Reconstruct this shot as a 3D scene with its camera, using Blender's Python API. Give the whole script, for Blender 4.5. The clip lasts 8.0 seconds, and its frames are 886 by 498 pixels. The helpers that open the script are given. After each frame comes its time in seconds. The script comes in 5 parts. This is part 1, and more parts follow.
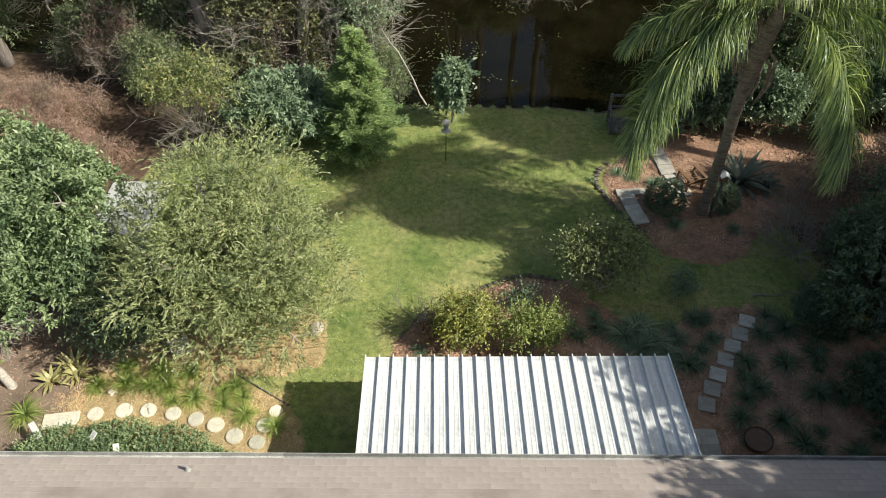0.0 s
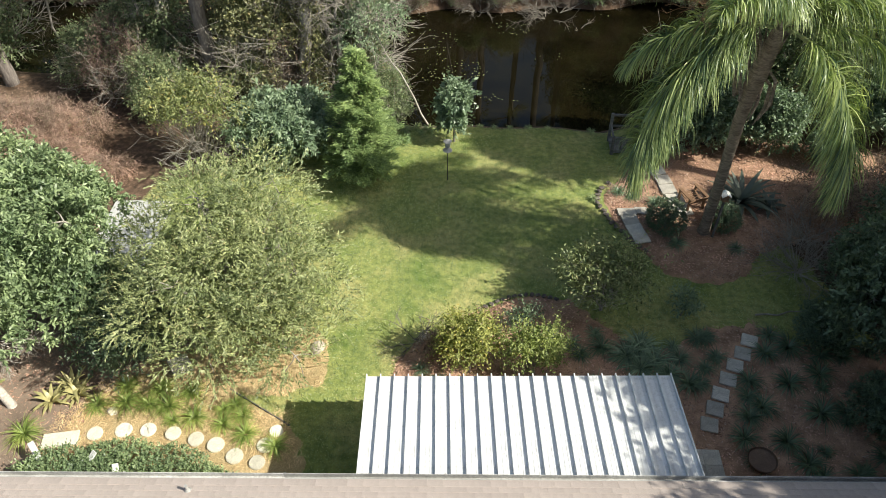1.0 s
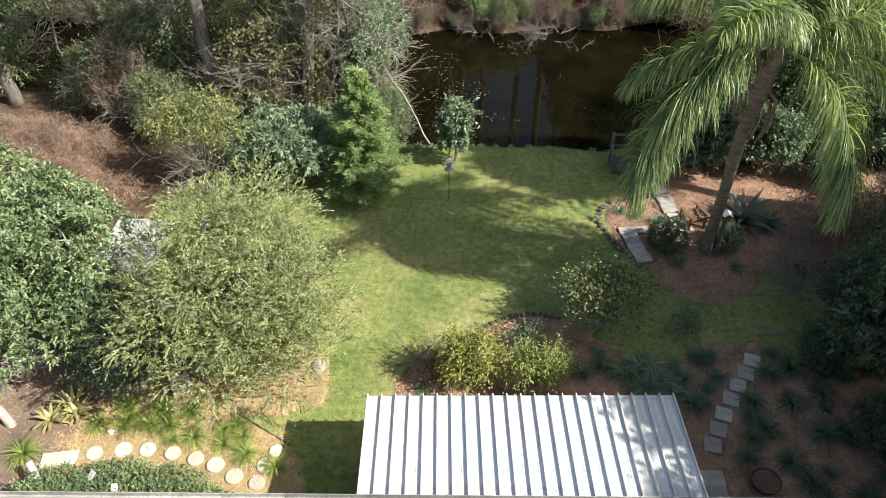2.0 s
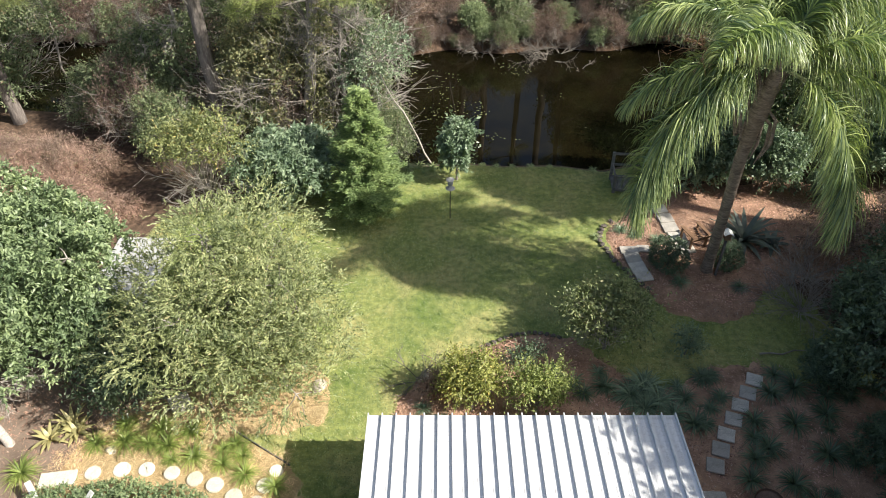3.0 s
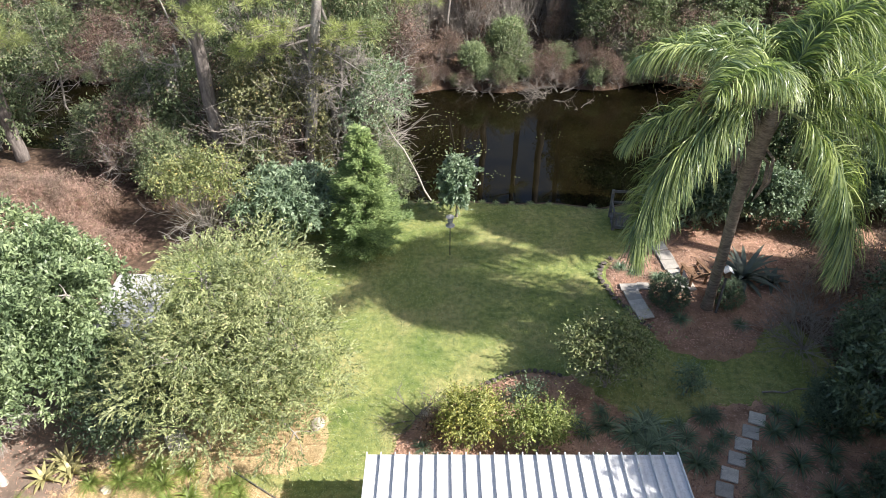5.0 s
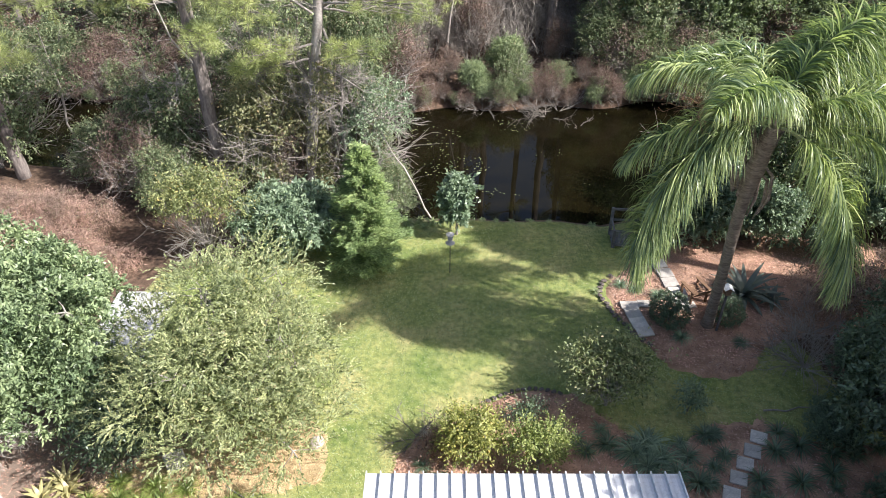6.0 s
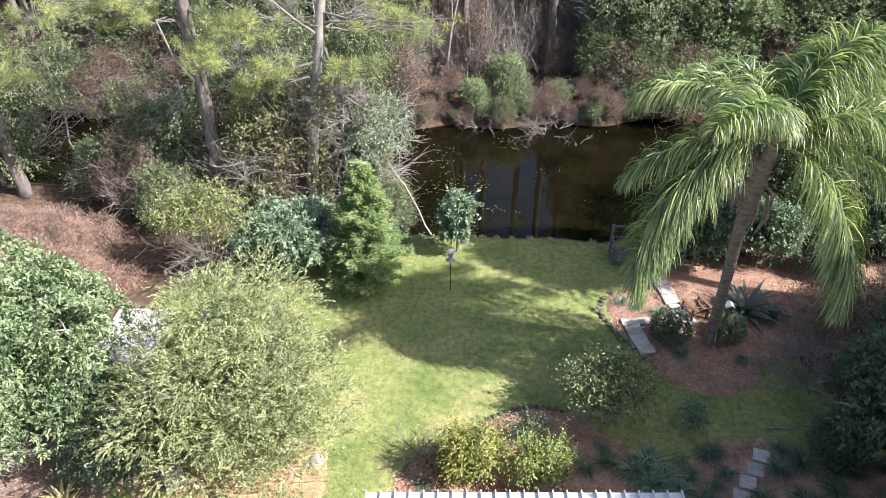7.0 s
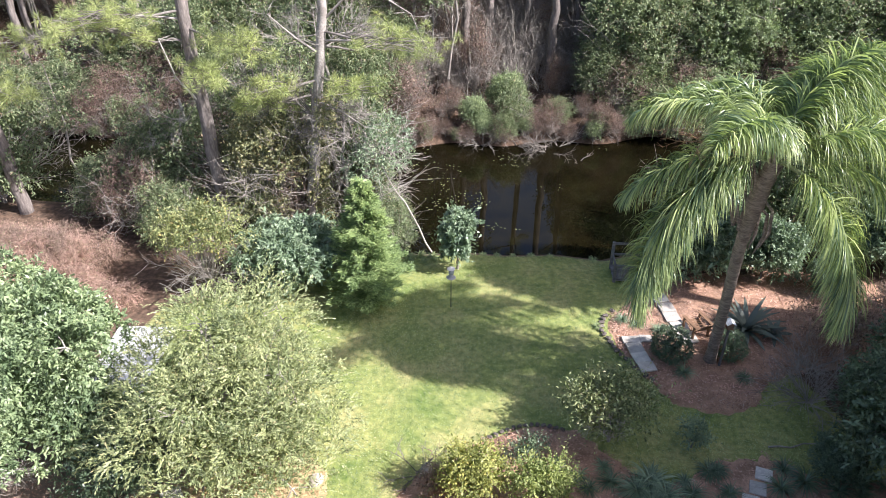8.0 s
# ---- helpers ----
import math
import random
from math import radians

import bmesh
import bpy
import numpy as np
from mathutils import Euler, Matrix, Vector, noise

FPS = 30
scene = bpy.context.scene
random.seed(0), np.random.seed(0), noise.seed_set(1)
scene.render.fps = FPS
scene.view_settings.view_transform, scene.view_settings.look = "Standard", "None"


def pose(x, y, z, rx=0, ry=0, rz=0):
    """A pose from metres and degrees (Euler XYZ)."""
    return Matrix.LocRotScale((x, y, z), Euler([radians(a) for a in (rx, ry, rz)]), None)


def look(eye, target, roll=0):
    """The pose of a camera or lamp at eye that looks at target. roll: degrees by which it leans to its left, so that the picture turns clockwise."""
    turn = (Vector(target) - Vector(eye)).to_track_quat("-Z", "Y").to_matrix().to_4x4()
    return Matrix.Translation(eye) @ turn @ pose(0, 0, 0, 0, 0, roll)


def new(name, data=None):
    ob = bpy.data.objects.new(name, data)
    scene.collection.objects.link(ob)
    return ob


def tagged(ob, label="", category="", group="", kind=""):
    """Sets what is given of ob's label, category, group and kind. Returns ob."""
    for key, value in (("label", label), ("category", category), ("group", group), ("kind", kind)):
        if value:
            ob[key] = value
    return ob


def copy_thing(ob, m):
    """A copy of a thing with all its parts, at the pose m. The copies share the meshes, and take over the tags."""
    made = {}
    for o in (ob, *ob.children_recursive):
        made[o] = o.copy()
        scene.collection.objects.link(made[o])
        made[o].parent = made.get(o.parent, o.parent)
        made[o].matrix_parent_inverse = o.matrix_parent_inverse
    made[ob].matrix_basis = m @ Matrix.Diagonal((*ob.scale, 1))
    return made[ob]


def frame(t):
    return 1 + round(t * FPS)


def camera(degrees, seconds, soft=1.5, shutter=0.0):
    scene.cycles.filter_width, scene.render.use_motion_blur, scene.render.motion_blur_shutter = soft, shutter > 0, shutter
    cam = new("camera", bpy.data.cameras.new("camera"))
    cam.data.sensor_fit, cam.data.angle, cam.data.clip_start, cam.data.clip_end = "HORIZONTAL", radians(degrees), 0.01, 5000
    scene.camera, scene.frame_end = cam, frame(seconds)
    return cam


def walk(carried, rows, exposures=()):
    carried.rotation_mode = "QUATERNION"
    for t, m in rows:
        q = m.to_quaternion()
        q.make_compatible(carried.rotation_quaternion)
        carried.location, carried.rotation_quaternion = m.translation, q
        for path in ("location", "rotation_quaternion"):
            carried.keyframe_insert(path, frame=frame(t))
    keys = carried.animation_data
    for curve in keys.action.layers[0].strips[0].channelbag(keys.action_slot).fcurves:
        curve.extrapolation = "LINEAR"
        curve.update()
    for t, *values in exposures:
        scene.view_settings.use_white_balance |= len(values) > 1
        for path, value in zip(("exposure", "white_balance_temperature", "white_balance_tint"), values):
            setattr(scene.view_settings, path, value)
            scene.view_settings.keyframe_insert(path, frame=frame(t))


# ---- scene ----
cam = camera(61.19, 8.0, soft=0.6)
H = 15.8  # drone height above the lawn
TURN = [(0.0, -0.42, -44.94, 0.10), (0.5, -0.33, -44.22, 0.06), (1.0, -0.26, -43.49, 0.03), (1.5, -0.19, -42.77, 0.01),
        (3.0, 0.0, -40.61, -0.03), (3.5, 0.0, -39.91, -0.03), (4.0, 0.0, -39.2, 0.0), (4.5, -0.01, -38.48, 0.03),
        (6.0, -0.01, -36.44, 0.08), (6.5, 0.01, -35.79, 0.05), (7.0, 0.04, -35.13, 0.04), (7.5, 0.07, -34.47, 0.01),
        (8.0, 0.08, -33.8, 0.0)]


def aim(yaw, pitch, roll):
    a, b = radians(yaw), radians(pitch)
    way = Vector((-math.sin(a) * math.cos(b), math.cos(a) * math.cos(b), math.sin(b)))
    return look((0, 0, H), Vector((0, 0, H)) + way * 10, roll)


walk(cam, [(t, aim(y, p, r)) for t, y, p, r in TURN],
     exposures=[(0.0, -0.18, 6750, 2), (0.5, 0.03, 6750, 2), (1.5, 0.15, 6700, 4), (3.5, 0.34, 6600, 9), (6.0, 0.57, 6200, 14), (8.0, 0.78, 6050, 17)])

# ---------------------------------------------------------------- light
SUN_WAY = Vector((2.229, -0.861, 2.22)).normalized()
world = bpy.data.worlds.new("sky")
scene.world = world
world.use_nodes = True
wn = world.node_tree.nodes
sky = wn.new("ShaderNodeTexSky")
sky.sky_type = "NISHITA"
sky.sun_disc = False
sky.dust_density = 2.5
sky.sun_elevation = math.asin(SUN_WAY.z)
sky.sun_rotation = math.atan2(SUN_WAY.x, SUN_WAY.y)
wn["Background"].inputs["Strength"].default_value = 0.115
world.node_tree.links.new(sky.outputs[0], wn["Background"].inputs["Color"])
sun_data = bpy.data.lights.new("sun", "SUN")
sun_data.energy = 6.0
sun_data.angle = radians(0.55)
sun_data.color = (1.0, 0.95, 0.87)
sun_lamp = new("sun", sun_data)
sun_lamp.matrix_world = look(SUN_WAY * 60, (0, 0, 0))


# ---------------------------------------------------------------- mesh helpers
def raw_mesh(name, verts, faces):
    """verts (n,3) and faces (m,k) with one k for all."""
    verts, faces = np.asarray(verts, np.float32), np.asarray(faces, np.int32)
    me = bpy.data.meshes.new(name)
    me.vertices.add(len(verts))
    me.vertices.foreach_set("co", verts.ravel())
    k = faces.shape[1]
    me.loops.add(faces.size)
    me.loops.foreach_set("vertex_index", faces.ravel())
    me.polygons.add(len(faces))
    me.polygons.foreach_set("loop_start", np.arange(0, faces.size, k, dtype=np.int32))
    me.update(calc_edges=True)
    return me


def bm_mesh(name, bm):
    me = bpy.data.meshes.new(name)
    bmesh.ops.recalc_face_normals(bm, faces=bm.faces)
    bm.to_mesh(me)
    bm.free()
    return me


def part(name, me, material, parent, label="", at=None, smooth=False):
    if isinstance(me, bmesh.types.BMesh):
        me = bm_mesh(name, me)
    if material and not me.materials:
        me.materials.append(material)
    if smooth:
        me.polygons.foreach_set("use_smooth", np.ones(len(me.polygons), bool))
    ob = new(name, me)
    ob.parent = parent
    if at is not None:
        ob.matrix_basis = at
    return tagged(ob, label)


def thing(name, at, label, category, group="", kind=""):
    ob = new(name)
    ob.empty_display_size = 0.2
    ob.matrix_basis = at if isinstance(at, Matrix) else Matrix.Translation(at)
    return tagged(ob, label, category, group, kind)


def solo(name, me, material, at, label, category, group="", kind="", smooth=False):
    ob = part(name, me, material, None, label, at if isinstance(at, Matrix) else Matrix.Translation(at), smooth)
    return tagged(ob, label, category, group, kind)


def box(bm, x0, y0, z0, x1, y1, z1, bevel=0.0):
    made = bmesh.ops.create_cube(bm, size=1.0, matrix=Matrix.LocRotScale(
        ((x0 + x1) / 2, (y0 + y1) / 2, (z0 + z1) / 2), None, (x1 - x0, y1 - y0, z1 - z0)))
    if bevel:
        edges = list({e for v in made["verts"] for e in v.link_edges})
        bmesh.ops.bevel(bm, geom=edges, offset=bevel, segments=1, affect="EDGES")
    return bm


def unit(a):
    return a / np.maximum(np.linalg.norm(a, axis=-1, keepdims=True), 1e-9)


def blades(base, axis, normal, length, width, bend=0.0, fold=0.12):
    """One bent diamond leaf per row."""
    n = len(base)
    axis = unit(axis)
    side = unit(np.cross(axis, normal))
    up = np.cross(side, axis)
    length, width = np.broadcast_to(length, n)[:, None], np.broadcast_to(width, n)[:, None]
    mid = base + axis * length * 0.45 + up * length * fold
    tip = base + axis * length - up * length * bend
    v = np.stack([base, mid + side * width / 2, tip, mid - side * width / 2], 1).reshape(-1, 3)
    return v, np.arange(4 * n).reshape(n, 4)


def joined(chunks):
    vs, fs, k = [], [], 0
    for v, f in chunks:
        vs.append(v)
        fs.append(np.asarray(f) + k)
        k += len(v)
    return np.concatenate(vs), np.concatenate(fs)


def tube(points, radii, sides=6):
    """A tapered round limb along points: verts and quads."""
    p = np.asarray(points, float)
    r = np.broadcast_to(radii, len(p))
    t = unit(np.gradient(p, axis=0))
    ref = np.where(np.abs(t[:, 2:3]) > 0.9, [[1.0, 0, 0]], [[0, 0, 1.0]])
    a = unit(np.cross(t, ref))
    b = np.cross(t, a)
    for i in range(1, len(p)):
        if (a[i] * a[i - 1]).sum() < 0:
            a[i], b[i] = -a[i], -b[i]
    ang = np.arange(sides) * 2 * np.pi / sides
    v = p[:, None] + r[:, None, None] * (np.cos(ang)[None, :, None] * a[:, None] + np.sin(ang)[None, :, None] * b[:, None])
    i, j = np.meshgrid(np.arange(len(p) - 1), np.arange(sides), indexing="ij")
    k = (j + 1) % sides
    f = np.stack([i * sides + j, i * sides + k, (i + 1) * sides + k, (i + 1) * sides + j], -1).reshape(-1, 4)
    return v.reshape(-1, 3), f


def limb(rng, a, b, r0, r1, wob=0.08, n=6, sag=0.0, sides=6):
    a, b = np.asarray(a, float), np.asarray(b, float)
    s = np.linspace(0, 1, n)[:, None]
    length = np.linalg.norm(b - a)
    p = a + (b - a) * s + rng.normal(0, wob * length, (n, 3)) * s * (1 - s) * 2
    p[:, 2] -= sag * length * (s * (1 - s))[:, 0] * 4
    return tube(p, np.linspace(r0, r1, n), sides)


def bare_twigs(rng, base, n, length, up=0.7, spread=0.8, r=0.02, kids=4, depth=2):
    """Bare branching stems from a base point."""
    out = []

    def grow(p, d, ln, rad, level):
        d2 = unit(d + rng.normal(0, 0.25, 3))
        q = p + d2 * ln
        m = (p + q) / 2 + rng.normal(0, 0.06 * ln, 3)
        out.append(tube([p, m, q], [rad, rad * 0.8, rad * 0.5], 3))
        if level:
            for _ in range(kids):
                s = rng.uniform(0.35, 1)
                grow(p + (q - p) * s, d2 + rng.normal(0, 0.55, 3), ln * rng.uniform(0.4, 0.75), rad * 0.55, level - 1)

    for _ in range(n):
        d = unit(np.array([rng.normal(0, spread), rng.normal(0, spread), up]))
        grow(np.asarray(base, float) + rng.normal(0, 0.04, 3), d, length * rng.uniform(0.6, 1), r, depth)
    return joined(out)


def lobes_on(rng, center, radii, k, size, low=-0.35):
    """k smaller lobes set over an ellipsoid: rows of x, y, z, r."""
    d = unit(rng.normal(size=(k * 4, 3)))
    d = d[d[:, 2] > low][:k]
    s = size * rng.uniform(0.65, 1.25, len(d))
    c = np.asarray(center) + d * (np.asarray(radii) - s.mean() * 0.8) * rng.uniform(0.66, 1.13, (len(d), 1))
    return np.c_[c, s]


def foliage(rng, lobes, twigs, per, leaf, width, twig=0.3, droop=0.15, lift=0.25, low=-0.6, loose=0.45, inner=0.45, bend=0.1, along=0.6):
    """Leaves on short twigs that cover a set of lobes."""
    c, r = lobes[:, :3], lobes[:, 3]
    w = r ** 2 / (r ** 2).sum()
    i = rng.choice(len(r), int(twigs * 1.5), p=w)
    d = unit(rng.normal(size=(len(i), 3)))
    ok = d[:, 2] > low
    i, d = i[ok], d[ok]
    p = c[i] + d * (r[i] * rng.uniform(0.72, 1.0, len(i)))[:, None]
    far = np.linalg.norm(p[:, None] - c[None], axis=2) / r[None]
    keep = (far.min(1) > inner + 0.25 * rng.random(len(p)))
    p, d = p[keep][:twigs], d[keep][:twigs]
    n = len(p)
    td = unit(d + rng.normal(0, loose, (n, 3)) + [0, 0, lift])
    s = np.tile(np.linspace(0.1, 1, per), n)
    tdr = np.repeat(td, per, 0)
    tl = np.repeat(twig * rng.uniform(0.6, 1.3, n) * np.where(rng.random(n) < 0.1, 2.0, 1.0), per)
    base = np.repeat(p, per, 0) + tdr * (tl * s)[:, None]
    base[:, 2] -= droop * tl * s ** 2
    axis = unit(tdr * along + unit(rng.normal(size=(n * per, 3))) * 0.8 - [0, 0, droop])
    nrm = unit(np.array([0.3, -0.12, 1.0]) + np.repeat(rng.normal(0, 0.6, (n, 3)), per, 0) + rng.normal(0, 0.3, (n * per, 3)))
    size = rng.uniform(0.7, 1.25, n * per)
    return blades(base, axis, nrm, leaf * size, width * size, bend)


# ---------------------------------------------------------------- materials
def nodes_of(name):
    m = bpy.data.materials.new(name)
    m.use_nodes = True
    return m, m.node_tree, m.node_tree.nodes["Principled BSDF"]


def noise_node(nt, scale, detail=4, coord="Object", stretch=None, rough=0.6):
    tc = nt.nodes.new("ShaderNodeTexCoord")
    n = nt.nodes.new("ShaderNodeTexNoise")
    n.inputs["Scale"].default_value, n.inputs["Detail"].default_value, n.inputs["Roughness"].default_value = scale, detail, rough
    src = tc.outputs[coord]
    if stretch:
        mp = nt.nodes.new("ShaderNodeMapping")
        mp.inputs["Scale"].default_value = stretch
        nt.links.new(src, mp.inputs["Vector"])
        src = mp.outputs[0]
    nt.links.new(src, n.inputs["Vector"])
    return n.outputs["Fac"]


def ramp(nt, fac, stops):
    r = nt.nodes.new("ShaderNodeValToRGB")
    e = r.color_ramp.elements
    while len(e) < len(stops):
        e.new(0.5)
    for el, (pos, col) in zip(e, stops):
        el.position, el.color = pos, (*col, 1)
    nt.links.new(fac, r.inputs[0])
    return r.outputs[0]


def mixed(nt, a, b, fac, mode="MIX"):
    m = nt.nodes.new("ShaderNodeMix")
    m.data_type, m.blend_type = "RGBA", mode
    for sock, val in ((m.inputs[0], fac), (m.inputs[6], a), (m.inputs[7], b)):
        if isinstance(val, (int, float)):
            sock.default_value = val
        elif isinstance(val, tuple):
            sock.default_value = (*val, 1)
        else:
            nt.links.new(val, sock)
    return m.outputs[2]


def bumped(nt, bsdf, height, strength=0.4, distance=0.02):
    b = nt.nodes.new("ShaderNodeBump")
    b.inputs["Strength"].default_value, b.inputs["Distance"].default_value = strength, distance
    nt.links.new(height, b.inputs["Height"])
    nt.links.new(b.outputs[0], bsdf.inputs["Normal"])


def surface(name, dark, light, scale=6.0, rough=0.8, bump=0.4, dist=0.01, fine=60.0, coord="Object", stretch=None, vary=0.25, metal=0.0):
    m, nt, b = nodes_of(name)
    big = noise_node(nt, scale, 5, coord, stretch)
    small = noise_node(nt, fine, 4, coord, stretch)
    col = ramp(nt, big, [(0.3, dark), (0.7, light)])
    col = mixed(nt, col, ramp(nt, small, [(0.3, (0.55, 0.55, 0.55)), (0.7, (1.25, 1.25, 1.25))]), 0.8, "MULTIPLY")
    if vary:
        oi = nt.nodes.new("ShaderNodeObjectInfo")
        col = mixed(nt, col, ramp(nt, oi.outputs["Random"], [(0.0, (1 - vary,) * 3), (1.0, (1 + vary,) * 3)]), 1.0, "MULTIPLY")
    nt.links.new(col, b.inputs["Base Color"])
    b.inputs["Roughness"].default_value, b.inputs["Metallic"].default_value = rough, metal
    bumped(nt, b, small, bump, dist)
    return m


def leafy(name, dark, light, accent=None, rough=0.45, glow=0.3, patch=0.8):
    """Leaves: varied leaf by leaf and by patches, some light passing through."""
    m, nt, b = nodes_of(name)
    dark, light, accent = [c and (c[0] * 0.94 + 0.01, c[1] * 0.98, c[2] + 0.4 * (c[1] - c[2])) for c in (dark, light, accent)]
    geo = nt.nodes.new("ShaderNodeNewGeometry")
    stops = [(0.0, dark), (0.75, light)]
    if accent:
        stops += [(0.93, light), (0.97, accent)]
    col = ramp(nt, geo.outputs["Random Per Island"], stops)
    big = noise_node(nt, patch, 3)
    col = mixed(nt, col, ramp(nt, big, [(0.3, (0.6, 0.66, 0.6)), (0.7, (1.4, 1.3, 1.2))]), 1.0, "MULTIPLY")
    nt.links.new(col, b.inputs["Base Color"])
    b.inputs["Roughness"].default_value = rough
    b.inputs["Specular IOR Level"].default_value = 0.5
    tr = nt.nodes.new("ShaderNodeBsdfTranslucent")
    nt.links.new(mixed(nt, col, (1.0, 1.08, 0.7), 1.0, "MULTIPLY"), tr.inputs["Color"])
    mx = nt.nodes.new("ShaderNodeMixShader")
    mx.inputs[0].default_value = glow
    nt.links.new(b.outputs[0], mx.inputs[1])
    nt.links.new(tr.outputs[0], mx.inputs[2])
    nt.links.new(mx.outputs[0], nt.nodes["Material Output"].inputs["Surface"])
    return m


M_BARK = surface("pine_bark", (0.12, 0.10, 0.09), (0.36, 0.31, 0.28), 3, 0.95, 0.9, 0.03, 14, stretch=(3, 3, 0.5))
M_PALMBARK = surface("palm_bark", (0.17, 0.13, 0.10), (0.44, 0.36, 0.29), 3, 0.95, 0.9, 0.03, 12, stretch=(1, 1, 4))
M_TWIG = surface("grey_twig", (0.16, 0.14, 0.12), (0.42, 0.38, 0.34), 3, 0.9, 0.3, 0.005, 40)
M_PALE = surface("pale_bark", (0.32, 0.28, 0.25), (0.6, 0.55, 0.5), 2, 0.9, 0.4, 0.01, 20)
M_OLIVE = leafy("olive_leaf", (0.15, 0.185, 0.025), (0.46, 0.51, 0.10), (0.56, 0.50, 0.15), 0.45, 0.32, 1.3)
M_GLOSS = leafy("glossy_leaf", (0.10, 0.16, 0.035), (0.38, 0.48, 0.13), None, 0.42, 0.28)
M_VINE = leafy("vine_leaf", (0.18, 0.21, 0.05), (0.46, 0.45, 0.13), (0.55, 0.42, 0.12), 0.5, 0.32, 2.0)
M_BLUEGREEN = leafy("bluegreen_leaf", (0.12, 0.19, 0.085), (0.34, 0.44, 0.21), None, 0.36, 0.25)
M_LIME = leafy("lime_leaf", (0.17, 0.23, -0.03), (0.46, 0.52, -0.02), (0.56, 0.52, 0.0), 0.5, 0.34, 1.6)
M_CONIFER = leafy("conifer_spray", (0.12, 0.20, 0.012), (0.42, 0.53, 0.04), None, 0.5, 0.3)
M_PALM = leafy("palm_leaflet", (0.09, 0.165, 0.065), (0.52, 0.60, 0.06), None, 0.34, 0.4)
M_NEEDLE = leafy("pine_needle", (0.22, 0.28, 0.0), (0.52, 0.57, 0.03), None, 0.5, 0.3)
M_WOODLEAF = leafy("woodland_leaf", (0.085, 0.13, 0.035), (0.34, 0.41, 0.12), (0.46, 0.35, 0.19), 0.6, 0.28, 0.9)
M_DRY = leafy("dry_leaf", (0.19, 0.12, 0.09), (0.58, 0.40, 0.31), (0.36, 0.36, 0.10), 0.7, 0.25, 0.8)
M_YELLOWLEAF = leafy("yellow_leaf", (0.16, 0.20, 0.02), (0.44, 0.48, 0.06), (0.60, 0.48, 0.02), 0.5, 0.34, 1.4)
M_YELLOWGOLD = leafy("gold_leaf", (0.19, 0.23, -0.04), (0.54, 0.55, -0.04), (0.68, 0.55, -0.06), 0.5, 0.36, 1.4)
M_LIGHTLEAF = leafy("light_leaf", (0.13, 0.19, 0.05), (0.40, 0.48, 0.15), None, 0.6, 0.3, 0.9)
# dry leaves darkened: the wood canopy's shade is put into this colour
M_SHADYBRUSH = leafy("shaded_dry_brush", (0.09, 0.062, 0.05), (0.33, 0.235, 0.19), (0.26, 0.27, 0.09), 0.8, 0.2, 0.8)
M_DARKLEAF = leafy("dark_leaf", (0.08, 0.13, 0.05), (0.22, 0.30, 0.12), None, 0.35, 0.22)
M_STRAP = leafy("strap_leaf", (0.19, 0.27, -0.06), (0.50, 0.60, -0.08), (0.7, 0.6, 0.2), 0.45, 0.3)
M_AGAVE = leafy("agave_leaf", (0.09, 0.12, 0.085), (0.20, 0.24, 0.18), None, 0.5, 0.1)
M_GRASS = leafy("grass_blade", (0.19, 0.265, 0.045), (0.475, 0.545, 0.135), (0.66, 0.58, 0.30), 0.6, 0.35, 0.35)
M_STONE = surface("concrete_stone", (0.70, 0.65, 0.53), (0.86, 0.81, 0.69), 5, 0.9, 0.2, 0.004, 60)
M_PAVER = surface("grey_paver", (0.48, 0.44, 0.39), (0.68, 0.63, 0.56), 4, 0.9, 0.4, 0.004, 60)
M_ROCK = surface("field_rock", (0.48, 0.41, 0.32), (0.78, 0.70, 0.58), 3, 0.9, 0.8, 0.02, 25)
M_EDGE = surface("dark_edging", (0.10, 0.085, 0.075), (0.24, 0.20, 0.17), 4, 0.9, 0.6, 0.01, 30)
M_STRAW = surface("pine_straw", (0.46, 0.33, 0.155), (0.80, 0.61, 0.34), 1.6, 0.95, 0.9, 0.03, 45)
M_MULCH = surface("bark_mulch", (0.24, 0.14, 0.09), (0.60, 0.37, 0.25), 1.8, 0.95, 0.9, 0.03, 40)
M_SOIL = surface("dry_soil", (0.24, 0.175, 0.135), (0.46, 0.35, 0.27), 1.2, 0.95, 0.8, 0.02, 40)
M_SHINGLE = surface("shingle", (0.40, 0.33, 0.30), (0.565, 0.48, 0.445), 1.6, 0.95, 0.4, 0.003, 120, vary=0.05)
M_GUTTER = surface("gutter_paint", (0.34, 0.33, 0.32), (0.58, 0.57, 0.55), 2, 0.5, 0.1, 0.002, 30)
M_WALL = surface("stucco", (0.6, 0.56, 0.5), (0.72, 0.68, 0.62), 2, 0.9, 0.4, 0.004, 60)
M_DARKWOOD = surface("weathered_wood", (0.10, 0.10, 0.105), (0.27, 0.265, 0.265), 3, 0.85, 0.4, 0.006, 30, stretch=(1, 1, 6))
M_REDWOOD = surface("brown_wood", (0.16, 0.09, 0.05), (0.32, 0.19, 0.11), 3, 0.7, 0.3, 0.004, 30)
M_METAL = surface("dark_metal", (0.05, 0.05, 0.05), (0.09, 0.09, 0.09), 4, 0.5, 0.1, 0.002, 40, metal=0.6)
M_WHITE = surface("white_paint", (0.72, 0.72, 0.71), (0.82, 0.82, 0.81), 2, 0.6, 0.2, 0.003, 40)


